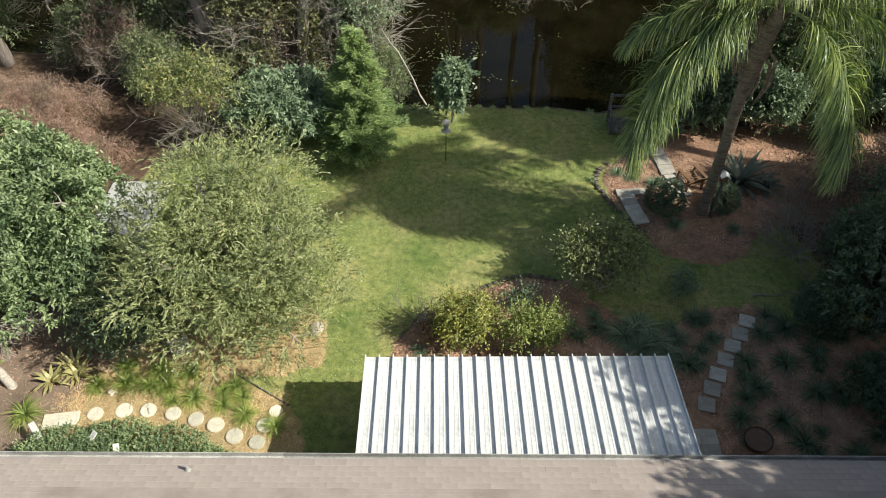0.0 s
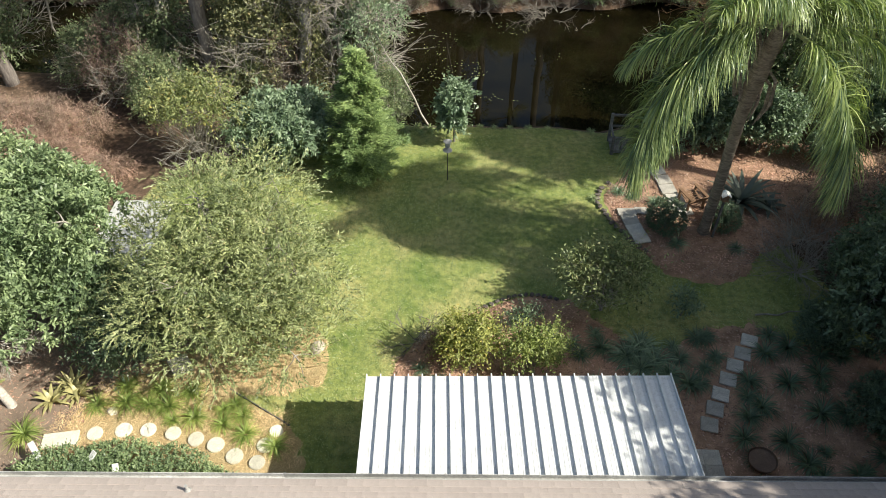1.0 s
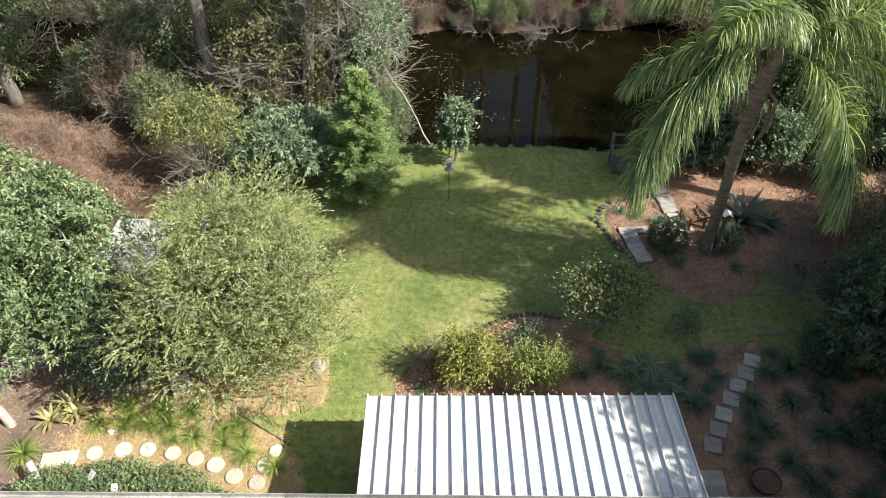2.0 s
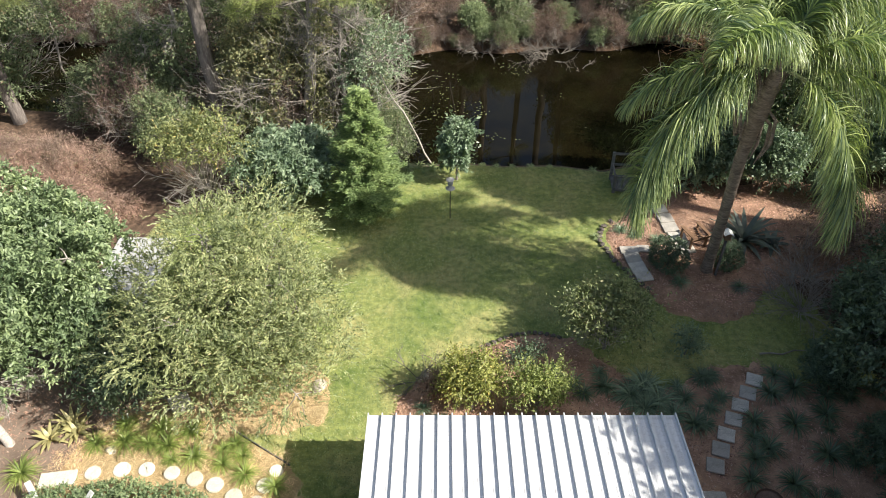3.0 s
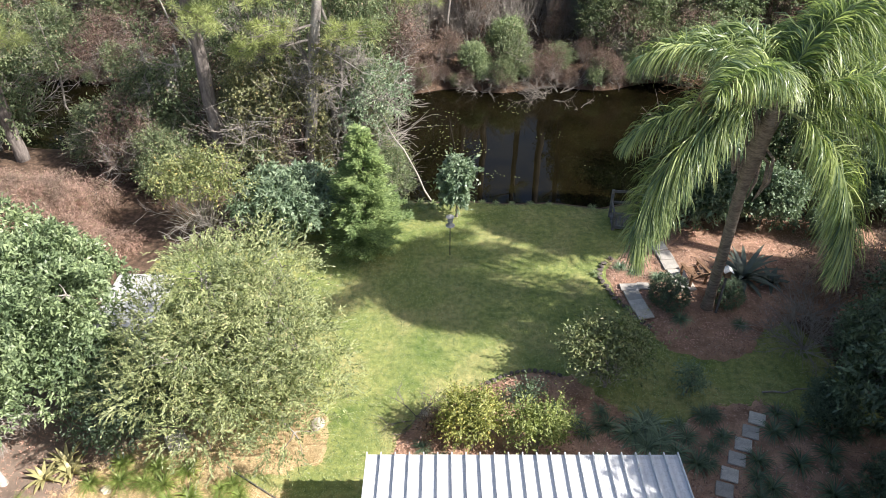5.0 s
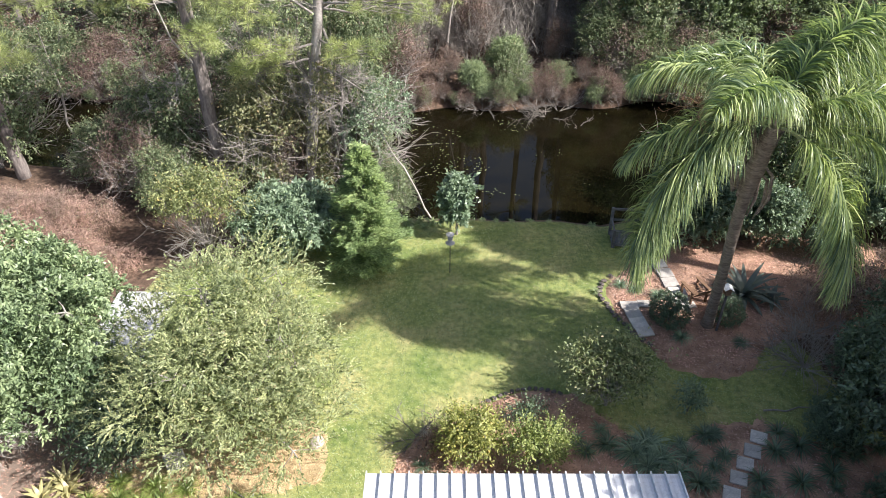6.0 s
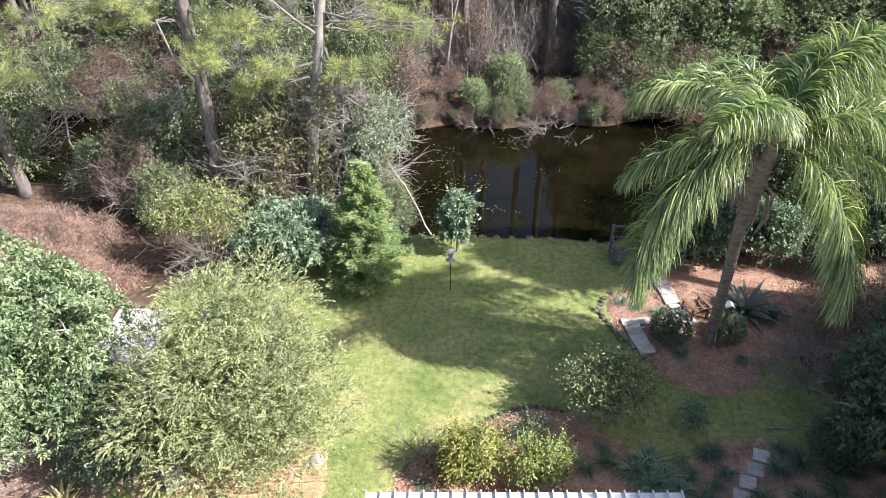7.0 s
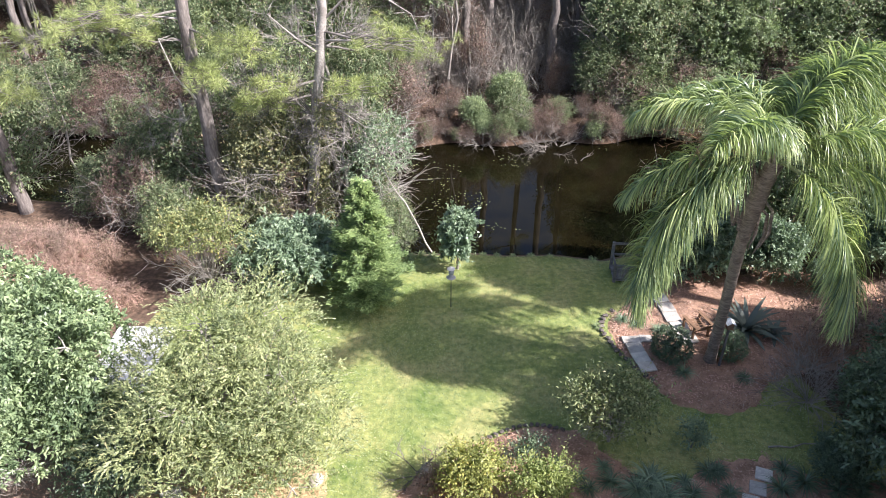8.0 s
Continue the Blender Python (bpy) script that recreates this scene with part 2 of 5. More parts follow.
def metal_roof():
    m, nt, b = nodes_of("white_metal_roof")
    streak = noise_node(nt, 1.0, 5, "Object", (6.0, 0.35, 1.0))
    spots = noise_node(nt, 9.0, 4)
    col = ramp(nt, streak, [(0.25, (0.55, 0.56, 0.58)), (0.6, (0.87, 0.87, 0.87))])
    col = mixed(nt, col, ramp(nt, spots, [(0.25, (0.75, 0.74, 0.72)), (0.5, (1, 1, 1))]), 1.0, "MULTIPLY")
    nt.links.new(col, b.inputs["Base Color"])
    b.inputs["Roughness"].default_value, b.inputs["Metallic"].default_value = 0.35, 0.0
    return m


M_ROOFWHITE = metal_roof()
M_RIB = surface("roof_rib_paint", (0.30, 0.31, 0.32), (0.42, 0.43, 0.44), 3, 0.5, 0.2, 0.003, 30)


def water_material():
    m, nt, b = nodes_of("pond_water")
    n1 = noise_node(nt, 0.5, 3)
    nt.links.new(ramp(nt, n1, [(0.3, (0.0035, 0.003, 0.0014)), (0.7, (0.011, 0.009, 0.0035))]), b.inputs["Base Color"])
    b.inputs["Roughness"].default_value, b.inputs["IOR"].default_value = 0.004, 1.33
    bumped(nt, b, noise_node(nt, 1.4, 3), 0.012, 0.03)
    return m


M_WATER = water_material()


def ground_material():
    """Lawn, worn soil and leaf litter, told apart by the sheet's own lawn value."""
    m, nt, b = nodes_of("ground")
    at = nt.nodes.new("ShaderNodeAttribute")
    at.attribute_name = "lawn"
    big = noise_node(nt, 0.55, 5)
    mid = noise_node(nt, 5.0, 5)
    fine = noise_node(nt, 60.0, 4)
    grass = ramp(nt, big, [(0.3, (0.165, 0.24, 0.06)), (0.48, (0.29, 0.335, 0.11)), (0.66, (0.43, 0.41, 0.18)), (0.78, (0.50, 0.43, 0.25))])
    grass = mixed(nt, grass, ramp(nt, mid, [(0.32, (0.58, 0.66, 0.55)), (0.68, (1.38, 1.26, 1.22))]), 1.0, "MULTIPLY")
    litter = ramp(nt, mid, [(0.28, (0.06, 0.04, 0.028)), (0.5, (0.14, 0.09, 0.06)), (0.72, (0.25, 0.16, 0.11))])
    ad = nt.nodes.new("ShaderNodeMath")
    ad.operation = "MULTIPLY_ADD"
    nt.links.new(mid, ad.inputs[0])
    ad.inputs[1].default_value = 0.8
    nt.links.new(at.outputs["Fac"], ad.inputs[2])
    edge = ramp(nt, ad.outputs[0], [(0.82, (0, 0, 0)), (0.98, (1, 1, 1))])
    col = mixed(nt, litter, grass, edge)
    col = mixed(nt, col, ramp(nt, fine, [(0.3, (0.72, 0.72, 0.72)), (0.7, (1.22, 1.22, 1.22))]), 1.0, "MULTIPLY")
    nt.links.new(col, b.inputs["Base Color"])
    b.inputs["Roughness"].default_value = 0.95
    bumped(nt, b, fine, 0.7, 0.03)
    return m


M_GROUND = ground_material()

# ---------------------------------------------------------------- ground and pond
WATER_Z = -0.4


def near_shore(x):
    return np.interp(x, [-60, -20, -10, -5, -3, 3, 4.6, 6, 8, 14, 30, 60], [29, 28.5, 26.6, 25.3, 24.0, 23.85, 23.8, 23.6, 24.0, 25.0, 26, 26]) + 0.06 * np.sin(x * 1.9)


def far_shore(x):
    return np.interp(x, [-60, -20, -8, -2, 8, 14, 60], [36, 34.4, 34, 33.2, 33.7, 34.5, 38]) + 0.25 * np.sin(x * 1.3 + 1)


def ground_z(x, y):
    x, y = np.asarray(x, float), np.asarray(y, float)
    d = np.minimum(y - near_shore(x), far_shore(x) - y)
    z = np.interp(d, [-1.6, -0.6, 0, 1.5], [0, -0.15, WATER_Z - 0.02, -1.4])
    z = z + np.where(y > far_shore(x), np.interp(y - far_shore(x), [0, 2, 12, 60], [0, 0.5, 1.0, 1.6]), 0)
    return z + 0.02 * np.sin(x * 0.9 + 0.4 * y) * np.cos(y * 0.7)


def lawn_value(x, y):
    """About 1 on the lawn, 0 in the woods."""
    a = np.clip((np.interp(y, [7, 12, 16, 19, 21, 24], [12.5, 12, 11.0, 9.5, 8.5, 7.5]) - x) / 0.8 + 0.5, 0, 1)
    b = np.clip((x - np.interp(y, [7, 14, 17, 20, 22, 24], [-13, -12, -10.5, -9.5, -3.2, -2.8])) / 0.7 + 0.5, 0, 1)
    c = np.clip((near_shore(x) - 0.15 - y) / 0.5, 0, 1)
    return a * b * c


def spread_axis(lo, hi, step, out):
    core = np.arange(lo, hi + 1e-6, step)
    grow = np.cumsum(step * 1.35 ** np.arange(1, 30))
    grow = grow[grow < out]
    return np.r_[(lo - grow)[::-1], core, hi + grow]


def build_ground():
    xs, ys = spread_axis(-24, 24, 0.3, 2500), spread_axis(5, 46, 0.3, 2500)
    gx, gy = np.meshgrid(xs, ys)
    v = np.stack([gx, gy, ground_z(gx, gy)], -1).reshape(-1, 3)
    n, m = len(ys), len(xs)
    i, j = np.meshgrid(np.arange(n - 1), np.arange(m - 1), indexing="ij")
    f = np.stack([i * m + j, i * m + j + 1, (i + 1) * m + j + 1, (i + 1) * m + j], -1).reshape(-1, 4)
    me = raw_mesh("ground", v, f)
    at = me.attributes.new("lawn", "FLOAT", "POINT")
    at.data.foreach_set("value", lawn_value(gx, gy).ravel().astype(np.float32))
    solo("ground", me, M_GROUND, (0, 0, 0), "mown green lawn running into brown leaf litter", "ground", kind="structure", smooth=True)
    bm = bmesh.new()
    bmesh.ops.create_grid(bm, x_segments=24, y_segments=8, size=0.5, matrix=Matrix.Diagonal((110, 16, 1, 1)))
    solo("pond_water", bm, M_WATER, (0, 30, WATER_Z), "still dark brown pond water reflecting trees", "water", kind="structure")


build_ground()


def smooth_loop(points, n=140, wobble=0.05, seed=0):
    """A closed soft outline through a few corner points."""
    p = np.array(points, float)
    k = len(p)
    t = np.linspace(0, k, n, endpoint=False)
    i = t.astype(int)
    f = (t - i)[:, None]
    a, b, c, d = p[(i - 1) % k], p[i], p[(i + 1) % k], p[(i + 2) % k]
    q = 0.5 * (2 * b + (c - a) * f + (2 * a - 5 * b + 4 * c - d) * f ** 2 + (3 * b - a - 3 * c + d) * f ** 3)
    return q + np.random.default_rng(seed).normal(0, wobble, q.shape)


def bed(name, points, material, label, height=0.06, seed=0, step=0.22):
    """A low mound of mulch with a soft uneven edge, over the ground."""
    rng = np.random.default_rng(seed)
    loop = smooth_loop(points, seed=seed)
    lo, hi = loop.min(0) - 0.2, loop.max(0) + 0.2
    xs, ys = np.arange(lo[0], hi[0], step), np.arange(lo[1], hi[1], step)
    gx, gy = np.meshgrid(xs, ys)
    a, b = loop, np.roll(loop, -1, 0)
    px, py = gx.ravel()[:, None], gy.ravel()[:, None]
    cross = ((a[:, 1] > py) != (b[:, 1] > py)) & (px < (b[:, 0] - a[:, 0]) * (py - a[:, 1]) / (b[:, 1] - a[:, 1] + 1e-12) + a[:, 0])
    inside = cross.sum(1) % 2 == 1
    dist = np.sqrt((px - a[:, 0]) ** 2 + (py - a[:, 1]) ** 2).min(1) * np.where(inside, 1, -1)
    z = np.interp(dist, [-0.25, 0, 0.25, 1.0], [-0.08, 0.012, height * 0.8, height]) + rng.normal(0, 0.012, len(dist))
    v = np.c_[gx.ravel(), gy.ravel(), ground_z(gx.ravel(), gy.ravel()) + z]
    n, m = gx.shape
    i, j = np.meshgrid(np.arange(n - 1), np.arange(m - 1), indexing="ij")
    f = np.stack([i * m + j, i * m + j + 1, (i + 1) * m + j + 1, (i + 1) * m + j], -1).reshape(-1, 4)
    f = f[(dist[f] > -0.26).all(1)]
    return solo(name, raw_mesh(name, v, f), material, (0, 0, 0), label, "mulch bed", kind="structure", smooth=True)


bed("straw_bed", [(-9.6, 8.2), (-3.5, 8.2), (-3.6, 10.2), (-5.2, 11.3), (-4.0, 11.25), (-3.15, 11.7), (-3.0, 12.5), (-3.4, 13.4), (-5, 14.2), (-7, 12.8), (-9.0, 11.2)],
    M_STRAW, "golden pine straw bed along the stepping stones", 0.05, 3)
bed("soil_bed", [(-15, 7.5), (-9.0, 7.8), (-8.7, 10.9), (-7.0, 11.6), (-6, 13), (-9, 15), (-15, 15)], M_SOIL, "bare brown soil bed under the trees", 0.035, 4)
bed("shrub_bed", [(-1.2, 9.5), (-1.1, 12.3), (0.4, 13.6), (1.4, 14.3), (2.8, 14.7), (3.9, 14.3), (4.7, 13.3), (5.6, 12.6), (6.6, 13.0), (7.2, 13.4), (8.8, 13.5), (9.8, 12.9), (12.5, 12.2), (14, 7.5), (6, 8)],
    M_MULCH, "brown bark mulch bed beside the patio", 0.06, 5)
bed("palm_bed", [(5.4, 18.9), (5.75, 17.4), (6.2, 16.55), (6.7, 15.6), (7.8, 15.1), (9.0, 15.5), (9.7, 16.4), (11.5, 17.0), (14.5, 17), (15, 21.5), (10, 22), (7.2, 21.2), (6.2, 20.2)],
    M_MULCH, "reddish bark mulch bed round the palm", 0.07, 6)

# ---------------------------------------------------------------- house and patio cover
EAVE_Y, EAVE_Z, SLOPE = 7.38, 2.66, math.tan(radians(18.4))


def build_house():
    house = thing("house", pose(0, 0, 0, 0, 0, -0.65), "single-storey house with a brown shingle roof", "house")
    bm = bmesh.new()
    for x0, y0, x1, y1 in ((-15, 6.55, 15, 6.75), (-15, -5.2, 15, -5.0), (-15, -5.0, -14.8, 6.55), (14.8, -5.0, 15, 6.55)):
        box(bm, x0, y0, -0.1, x1, y1, 2.55)
    part("wall", bm, M_WALL, house, "cream stucco wall")
    bm = bmesh.new()
    top = EAVE_Z + (EAVE_Y - 0.8) * SLOPE
    for pts in (((-15.6, EAVE_Y, EAVE_Z), (15.6, EAVE_Y, EAVE_Z), (15.6, 0.8, top), (-15.6, 0.8, top)),
                ((-15.6, 0.8, top), (15.6, 0.8, top), (15.6, -5.9, EAVE_Z), (-15.6, -5.9, EAVE_Z))):
        up = [bm.verts.new((x, y, z - 0.02)) for x, y, z in pts]
        dn = [bm.verts.new((x, y, z - 0.14)) for x, y, z in pts]
        bm.faces.new(up)
        bm.faces.new(dn[::-1])
        for i in range(4):
            bm.faces.new((up[i], up[(i + 1) % 4], dn[(i + 1) % 4], dn[i]))
    roof = part("roof", bm, M_SHINGLE, house)
    bm = bmesh.new()
    box(bm, -15.6, EAVE_Y + 0.005, 2.50, 15.6, EAVE_Y + 0.03, 2.66, 0.004)
    part("fascia", bm, M_WHITE, house, "white fascia board")
    for x0 in np.arange(-15.6, 15.6, 3.12):
        y0 = EAVE_Y + 0.032
        bm = bmesh.new()
        box(bm, x0, y0, 2.53, x0 + 3.115, y0 + 0.11, 2.54)
        box(bm, x0, y0 + 0.10, 2.541, x0 + 3.115, y0 + 0.114, 2.655)
        box(bm, x0, y0, 2.541, x0 + 3.115, y0 + 0.012, 2.65)
        box(bm, x0 - 0.02, y0 + 0.098, 2.535, x0 + 0.02, y0 + 0.122, 2.66)
        part("gutter", bm, M_GUTTER, house, "weathered pale metal gutter")
    # lead vent boot on the roof
    bm = bmesh.new()
    bmesh.ops.create_cone(bm, cap_ends=True, segments=14, radius1=0.11, radius2=0.045, depth=0.12, matrix=Matrix.Translation((0, 0, 0.05)))
    bmesh.ops.create_cone(bm, cap_ends=True, segments=14, radius1=0.04, radius2=0.04, depth=0.18, matrix=Matrix.Translation((0, 0, 0.16)))
    y = 7.08
    part("vent_pipe", bm, M_GUTTER, roof, "short grey plumbing vent pipe", Matrix.Translation((-4.86, y, EAVE_Z + (EAVE_Y - y) * SLOPE)) @ Matrix.Scale(0.75, 4))
    return house, roof


house, roof = build_house()


def build_patio_cover():
    x0, x1, y0, y1 = -1.66, 5.16, 7.43, 10.24
    z0, z1 = 2.42, 2.15
    cover = thing("patio_cover", (x0, 8.8, 0), "white ribbed metal patio cover on posts beside the house", "patio cover")
    n = 22
    w = (x1 - x0) / n
    tilt = math.atan2(z1 - z0, y1 - y0)
    run = math.hypot(y1 - y0, z1 - z0)
    bm = bmesh.new()
    box(bm, 0.016, 0, -0.035, w - 0.016, run, 0.0)
    for k in (0.36, 0.64):
        box(bm, w * k - 0.006, 0.01, 0.001, w * k + 0.006, run - 0.01, 0.005)
    pan = bm_mesh("panel", bm)
    bm = bmesh.new()
    box(bm, -0.014, 0, -0.035, 0.014, run + 0.02, 0.07, 0.004)
    rib = bm_mesh("rib", bm)
    rng = np.random.default_rng(2)
    for i in range(n + 1):
        place = Matrix.Translation((i * w, y0 - 8.8, z0)) @ Matrix.Rotation(tilt, 4, "X")
        if i < n:
            part("panel", pan, M_ROOFWHITE, cover, "", place @ Matrix.Translation((0, 0, rng.uniform(-0.003, 0.003))))
        part("rib", rib, M_ROOFWHITE, cover, "", place)
    bm = bmesh.new()
    box(bm, 0, y1 - 8.8 - 0.2, z1 - 0.16, x1 - x0, y1 - 8.8 - 0.12, z1 - 0.04, 0.006)
    part("beam", bm, M_WHITE, cover, "white front beam")
    bm = bmesh.new()
    box(bm, -0.045, -0.045, 0, 0.045, 0.045, z1 - 0.155, 0.006)
    box(bm, -0.08, -0.08, 0, 0.08, 0.08, 0.012)
    post = bm_mesh("post", bm)
    for x in (0.1, 2.3, 4.5, x1 - x0 - 0.1):
        part("post", post, M_WHITE, cover, "", Matrix.Translation((x, y1 - 8.8 - 0.16, 0)))
    bm = bmesh.new()
    box(bm, x0 + 0.1, 6.8, -0.05, x1 - 0.05, 9.85, 0.05, 0.01)
    solo("patio_slab", bm, M_PAVER, (0, 0, 0), "grey concrete patio slab under the cover", "patio", kind="structure")


build_patio_cover()


# ---------------------------------------------------------------- trees and shrubs
def stems(rng, lobes, r0, base=(0, 0, 0), fork=0.35, limit=18, sides=6):
    """Trunk with limbs that run into the lobes."""
    top = lobes[:, :3].mean(0)
    fork_at = np.array([top[0] * 0.5, top[1] * 0.5, max(0.25, top[2] * fork)])
    out = [limb(rng, base, fork_at, r0, r0 * 0.75, 0.04, 6, sides=8)]
    pick = lobes[np.argsort(-lobes[:, 3])][:limit]
    for lx, ly, lz, lr in pick:
        out.append(limb(rng, fork_at, (lx, ly, lz), r0 * 0.5, r0 * 0.1, 0.08, 6, -0.05, sides))
        for _ in range(3):
            e = np.array([lx, ly, lz]) + unit(rng.normal(size=3)) * lr * 0.9
            out.append(limb(rng, (lx, ly, lz), e, r0 * 0.12, r0 * 0.03, 0.1, 4, 0, 4))
    return joined(out)


def plant(name, at, label, category, lobes, seed, leaf_mat, wood_mat, twigs, per, leaf, width, r0=0.06, group="", fork=0.35, bare=0, **kw):
    """A shrub or broadleaf tree: trunk with limbs, and a crown."""
    rng = np.random.default_rng(seed)
    ob = thing(name, at, label, category, group)
    part("trunk", raw_mesh("trunk", *stems(rng, lobes, r0, fork=fork)), wood_mat, ob, "", smooth=True)
    mid = lobes[:, :3].mean(0)
    inside = np.c_[mid + (lobes[:, :3] - mid) * 0.66, lobes[:, 3] * 0.95]
    fill = foliage(rng, inside, int(twigs * 0.3), 7, leaf * 1.3, width * 1.6, twig=0.25, low=-0.9, inner=0.2)
    part("crown", raw_mesh("crown", *joined([foliage(rng, lobes, twigs, per, leaf, width, **kw), fill])), leaf_mat, ob)
    if bare:
        tagged(part("twig", raw_mesh("twig", *bare_twigs(rng, (0, 0, 0.2), bare, lobes[:, 2].max() * 0.62, 1.0, 0.38, 0.024, 5, 2)), M_PALE, ob, "bare grey stems"), kind="stuff")
    return ob


def rounded(seed, center, radii, k, size, low=-0.35):
    return lobes_on(np.random.default_rng(seed), center, radii, k, size, low)


# the wide weeping olive-green tree: low on its far shoulder, open beneath
bush = rounded(11, (0, 0, 2.5), (3.1, 2.9, 2.8), 125, 0.58, -0.97)
bush[:, 2] = np.maximum(bush[:, 2], 0.45)
bush = bush[~((bush[:, 0] < -0.5) & (bush[:, 2] + 0.55 > 3.75 + (bush[:, 0] + 1.7) * 1.1))]
bush = bush[~((bush[:, 2] < 1.8) & (bush[:, 1] < -0.3) & (bush[:, 0] > -3.3) & (bush[:, 0] < -0.6))]
bush = bush[~((bush[:, 0] > -2.6) & (bush[:, 0] < -0.6) & (bush[:, 1] < -0.6) & (bush[:, 2] < 1.1 - 1.31 * (bush[:, 1] + 1.05)))]
plant("tree", (-5.45, 13.1, 0), "broad rounded olive-green tree with fine drooping leaves", "tree",
      bush, 11, M_OLIVE, M_PALE, 9500, 13, 0.092, 0.03, 0.16, twig=0.5, droop=0.35, lift=0.35, low=-0.15, inner=0.64, along=1.3)
# the big glossy tree
plant("tree", (-11.6, 13.5, 0), "tall dense tree with large glossy dark green leaves", "tree",
      rounded(12, (0, 0, 2.85), (3.55, 3.1, 2.9), 88, 0.68, -0.8), 12, M_GLOSS, M_PALE, 12500, 9, 0.13, 0.046, 0.2,
      twig=0.22, droop=0.15, lift=0.4, low=-0.4, inner=0.55, loose=0.6)
plant("shrub", (-8.3, 12.6, 0), "dark shaded shrub between two trees", "shrub",
      rounded(13, (0, 0, 1.3), (1.3, 1.2, 1.3), 18, 0.55), 13, M_DARKLEAF, M_TWIG, 1500, 8, 0.12, 0.045)
# border behind the lawn
plant("shrub", (-8.0, 20.9, 0), "twiggy yellow-green shrub at the lawn's edge", "shrub",
      rounded(14, (0, 0, 1.95), (1.75, 1.3, 1.5), 46, 0.28, 0.1), 14, M_YELLOWLEAF, M_PALE, 700, 7, 0.1, 0.04, 0.06, fork=0.08, bare=20, twig=0.4, lift=0.5, loose=0.8, inner=0.3)
plant("shrub", (-5.3, 21.2, 0), "dense blue-green glossy shrub", "shrub",
      rounded(15, (0, 0, 1.3), (1.75, 1.4, 1.35), 46, 0.42, -0.7), 15, M_BLUEGREEN, M_TWIG, 2300, 8, 0.17, 0.055, 0.07, twig=0.25, low=-0.5, inner=0.5, lift=0.5)


def conifer(name, at, height, radius, seed, label):
    rng = np.random.default_rng(seed)
    ob = thing(name, at, label, "tree")
    part("trunk", raw_mesh("trunk", *limb(rng, (0, 0, 0), (0.05, 0, height * 0.95), 0.09, 0.015, 0.01, 8)), M_BARK, ob, smooth=True)
    chunks = []
    for _ in range(260):
        f = rng.random() ** 1.3
        z = 0.25 + f * (height - 0.4)
        reach = radius * (1 - f) ** 0.75 * rng.uniform(0.5, 1.25) + 0.12
        a = rng.uniform(0, 2 * np.pi)
        out = np.array([np.cos(a), np.sin(a), 0.25])
        n = int(80 + 170 * reach)
        s = rng.uniform(0.15, 1, n)
        side = np.array([-np.sin(a), np.cos(a), 0])
        p = np.array([0, 0, z]) + out * (reach * s)[:, None] + side * (rng.normal(0, 0.22, n) * reach * (1.15 - s))[:, None]
        p[:, 2] += -0.12 * reach * s + rng.normal(0, 0.05, n)
        ax = out * 1.0 + side * (rng.normal(0, 0.7, n))[:, None] + rng.normal(0, 0.25, (n, 3)) + [0, 0, 0.15]
        chunks.append(blades(p, ax, rng.normal(0, 0.35, (n, 3)) + [0.3, -0.2, 1], rng.uniform(0.09, 0.2, n), 0.03, 0.1))
    part("crown", raw_mesh("crown", *joined(chunks)), M_CONIFER, ob)
    return ob


conifer("conifer", (-2.6, 20.6, 0), 4.7, 1.3, 21, "bright green young cypress with feathery sprays")
plant("small_tree", (0.5, 22.3, -0.05), "young glossy broadleaf tree by the pond", "tree",
      rounded(22, (0, 0, 1.5), (0.5, 0.46, 1.1), 24, 0.24, -0.95), 22, M_BLUEGREEN, M_TWIG, 620, 8, 0.14, 0.06, 0.05, twig=0.2)
# front of the patio
plant("shrub", (0.75, 11.95, 0.03), "loose yellow-green shrub before the patio cover", "shrub",
      rounded(23, (0, 0.3, 0.95), (0.75, 0.65, 0.75), 18, 0.25), 23, M_YELLOWGOLD, M_PALE, 800, 7, 0.075, 0.036, 0.04, fork=0.15, lift=0.5)
plant("shrub", (2.4, 11.9, 0.03), "open light green shrub with pale stems", "shrub",
      rounded(24, (0, 0.2, 0.95), (0.72, 0.65, 0.65), 16, 0.23), 24, M_LIME, M_PALE, 620, 7, 0.07, 0.034, 0.04, fork=0.15, lift=0.5)
plant("shrub", (4.5, 14.1, 0.03), "airy grey-green shrub at the bed's edge", "shrub",
      rounded(25, (0, 0.2, 1.15), (1.2, 0.9, 0.9), 30, 0.32), 25, M_OLIVE, M_PALE, 1050, 7, 0.11, 0.04, 0.05, fork=0.15, bare=8, twig=0.45, lift=0.5, loose=0.8)


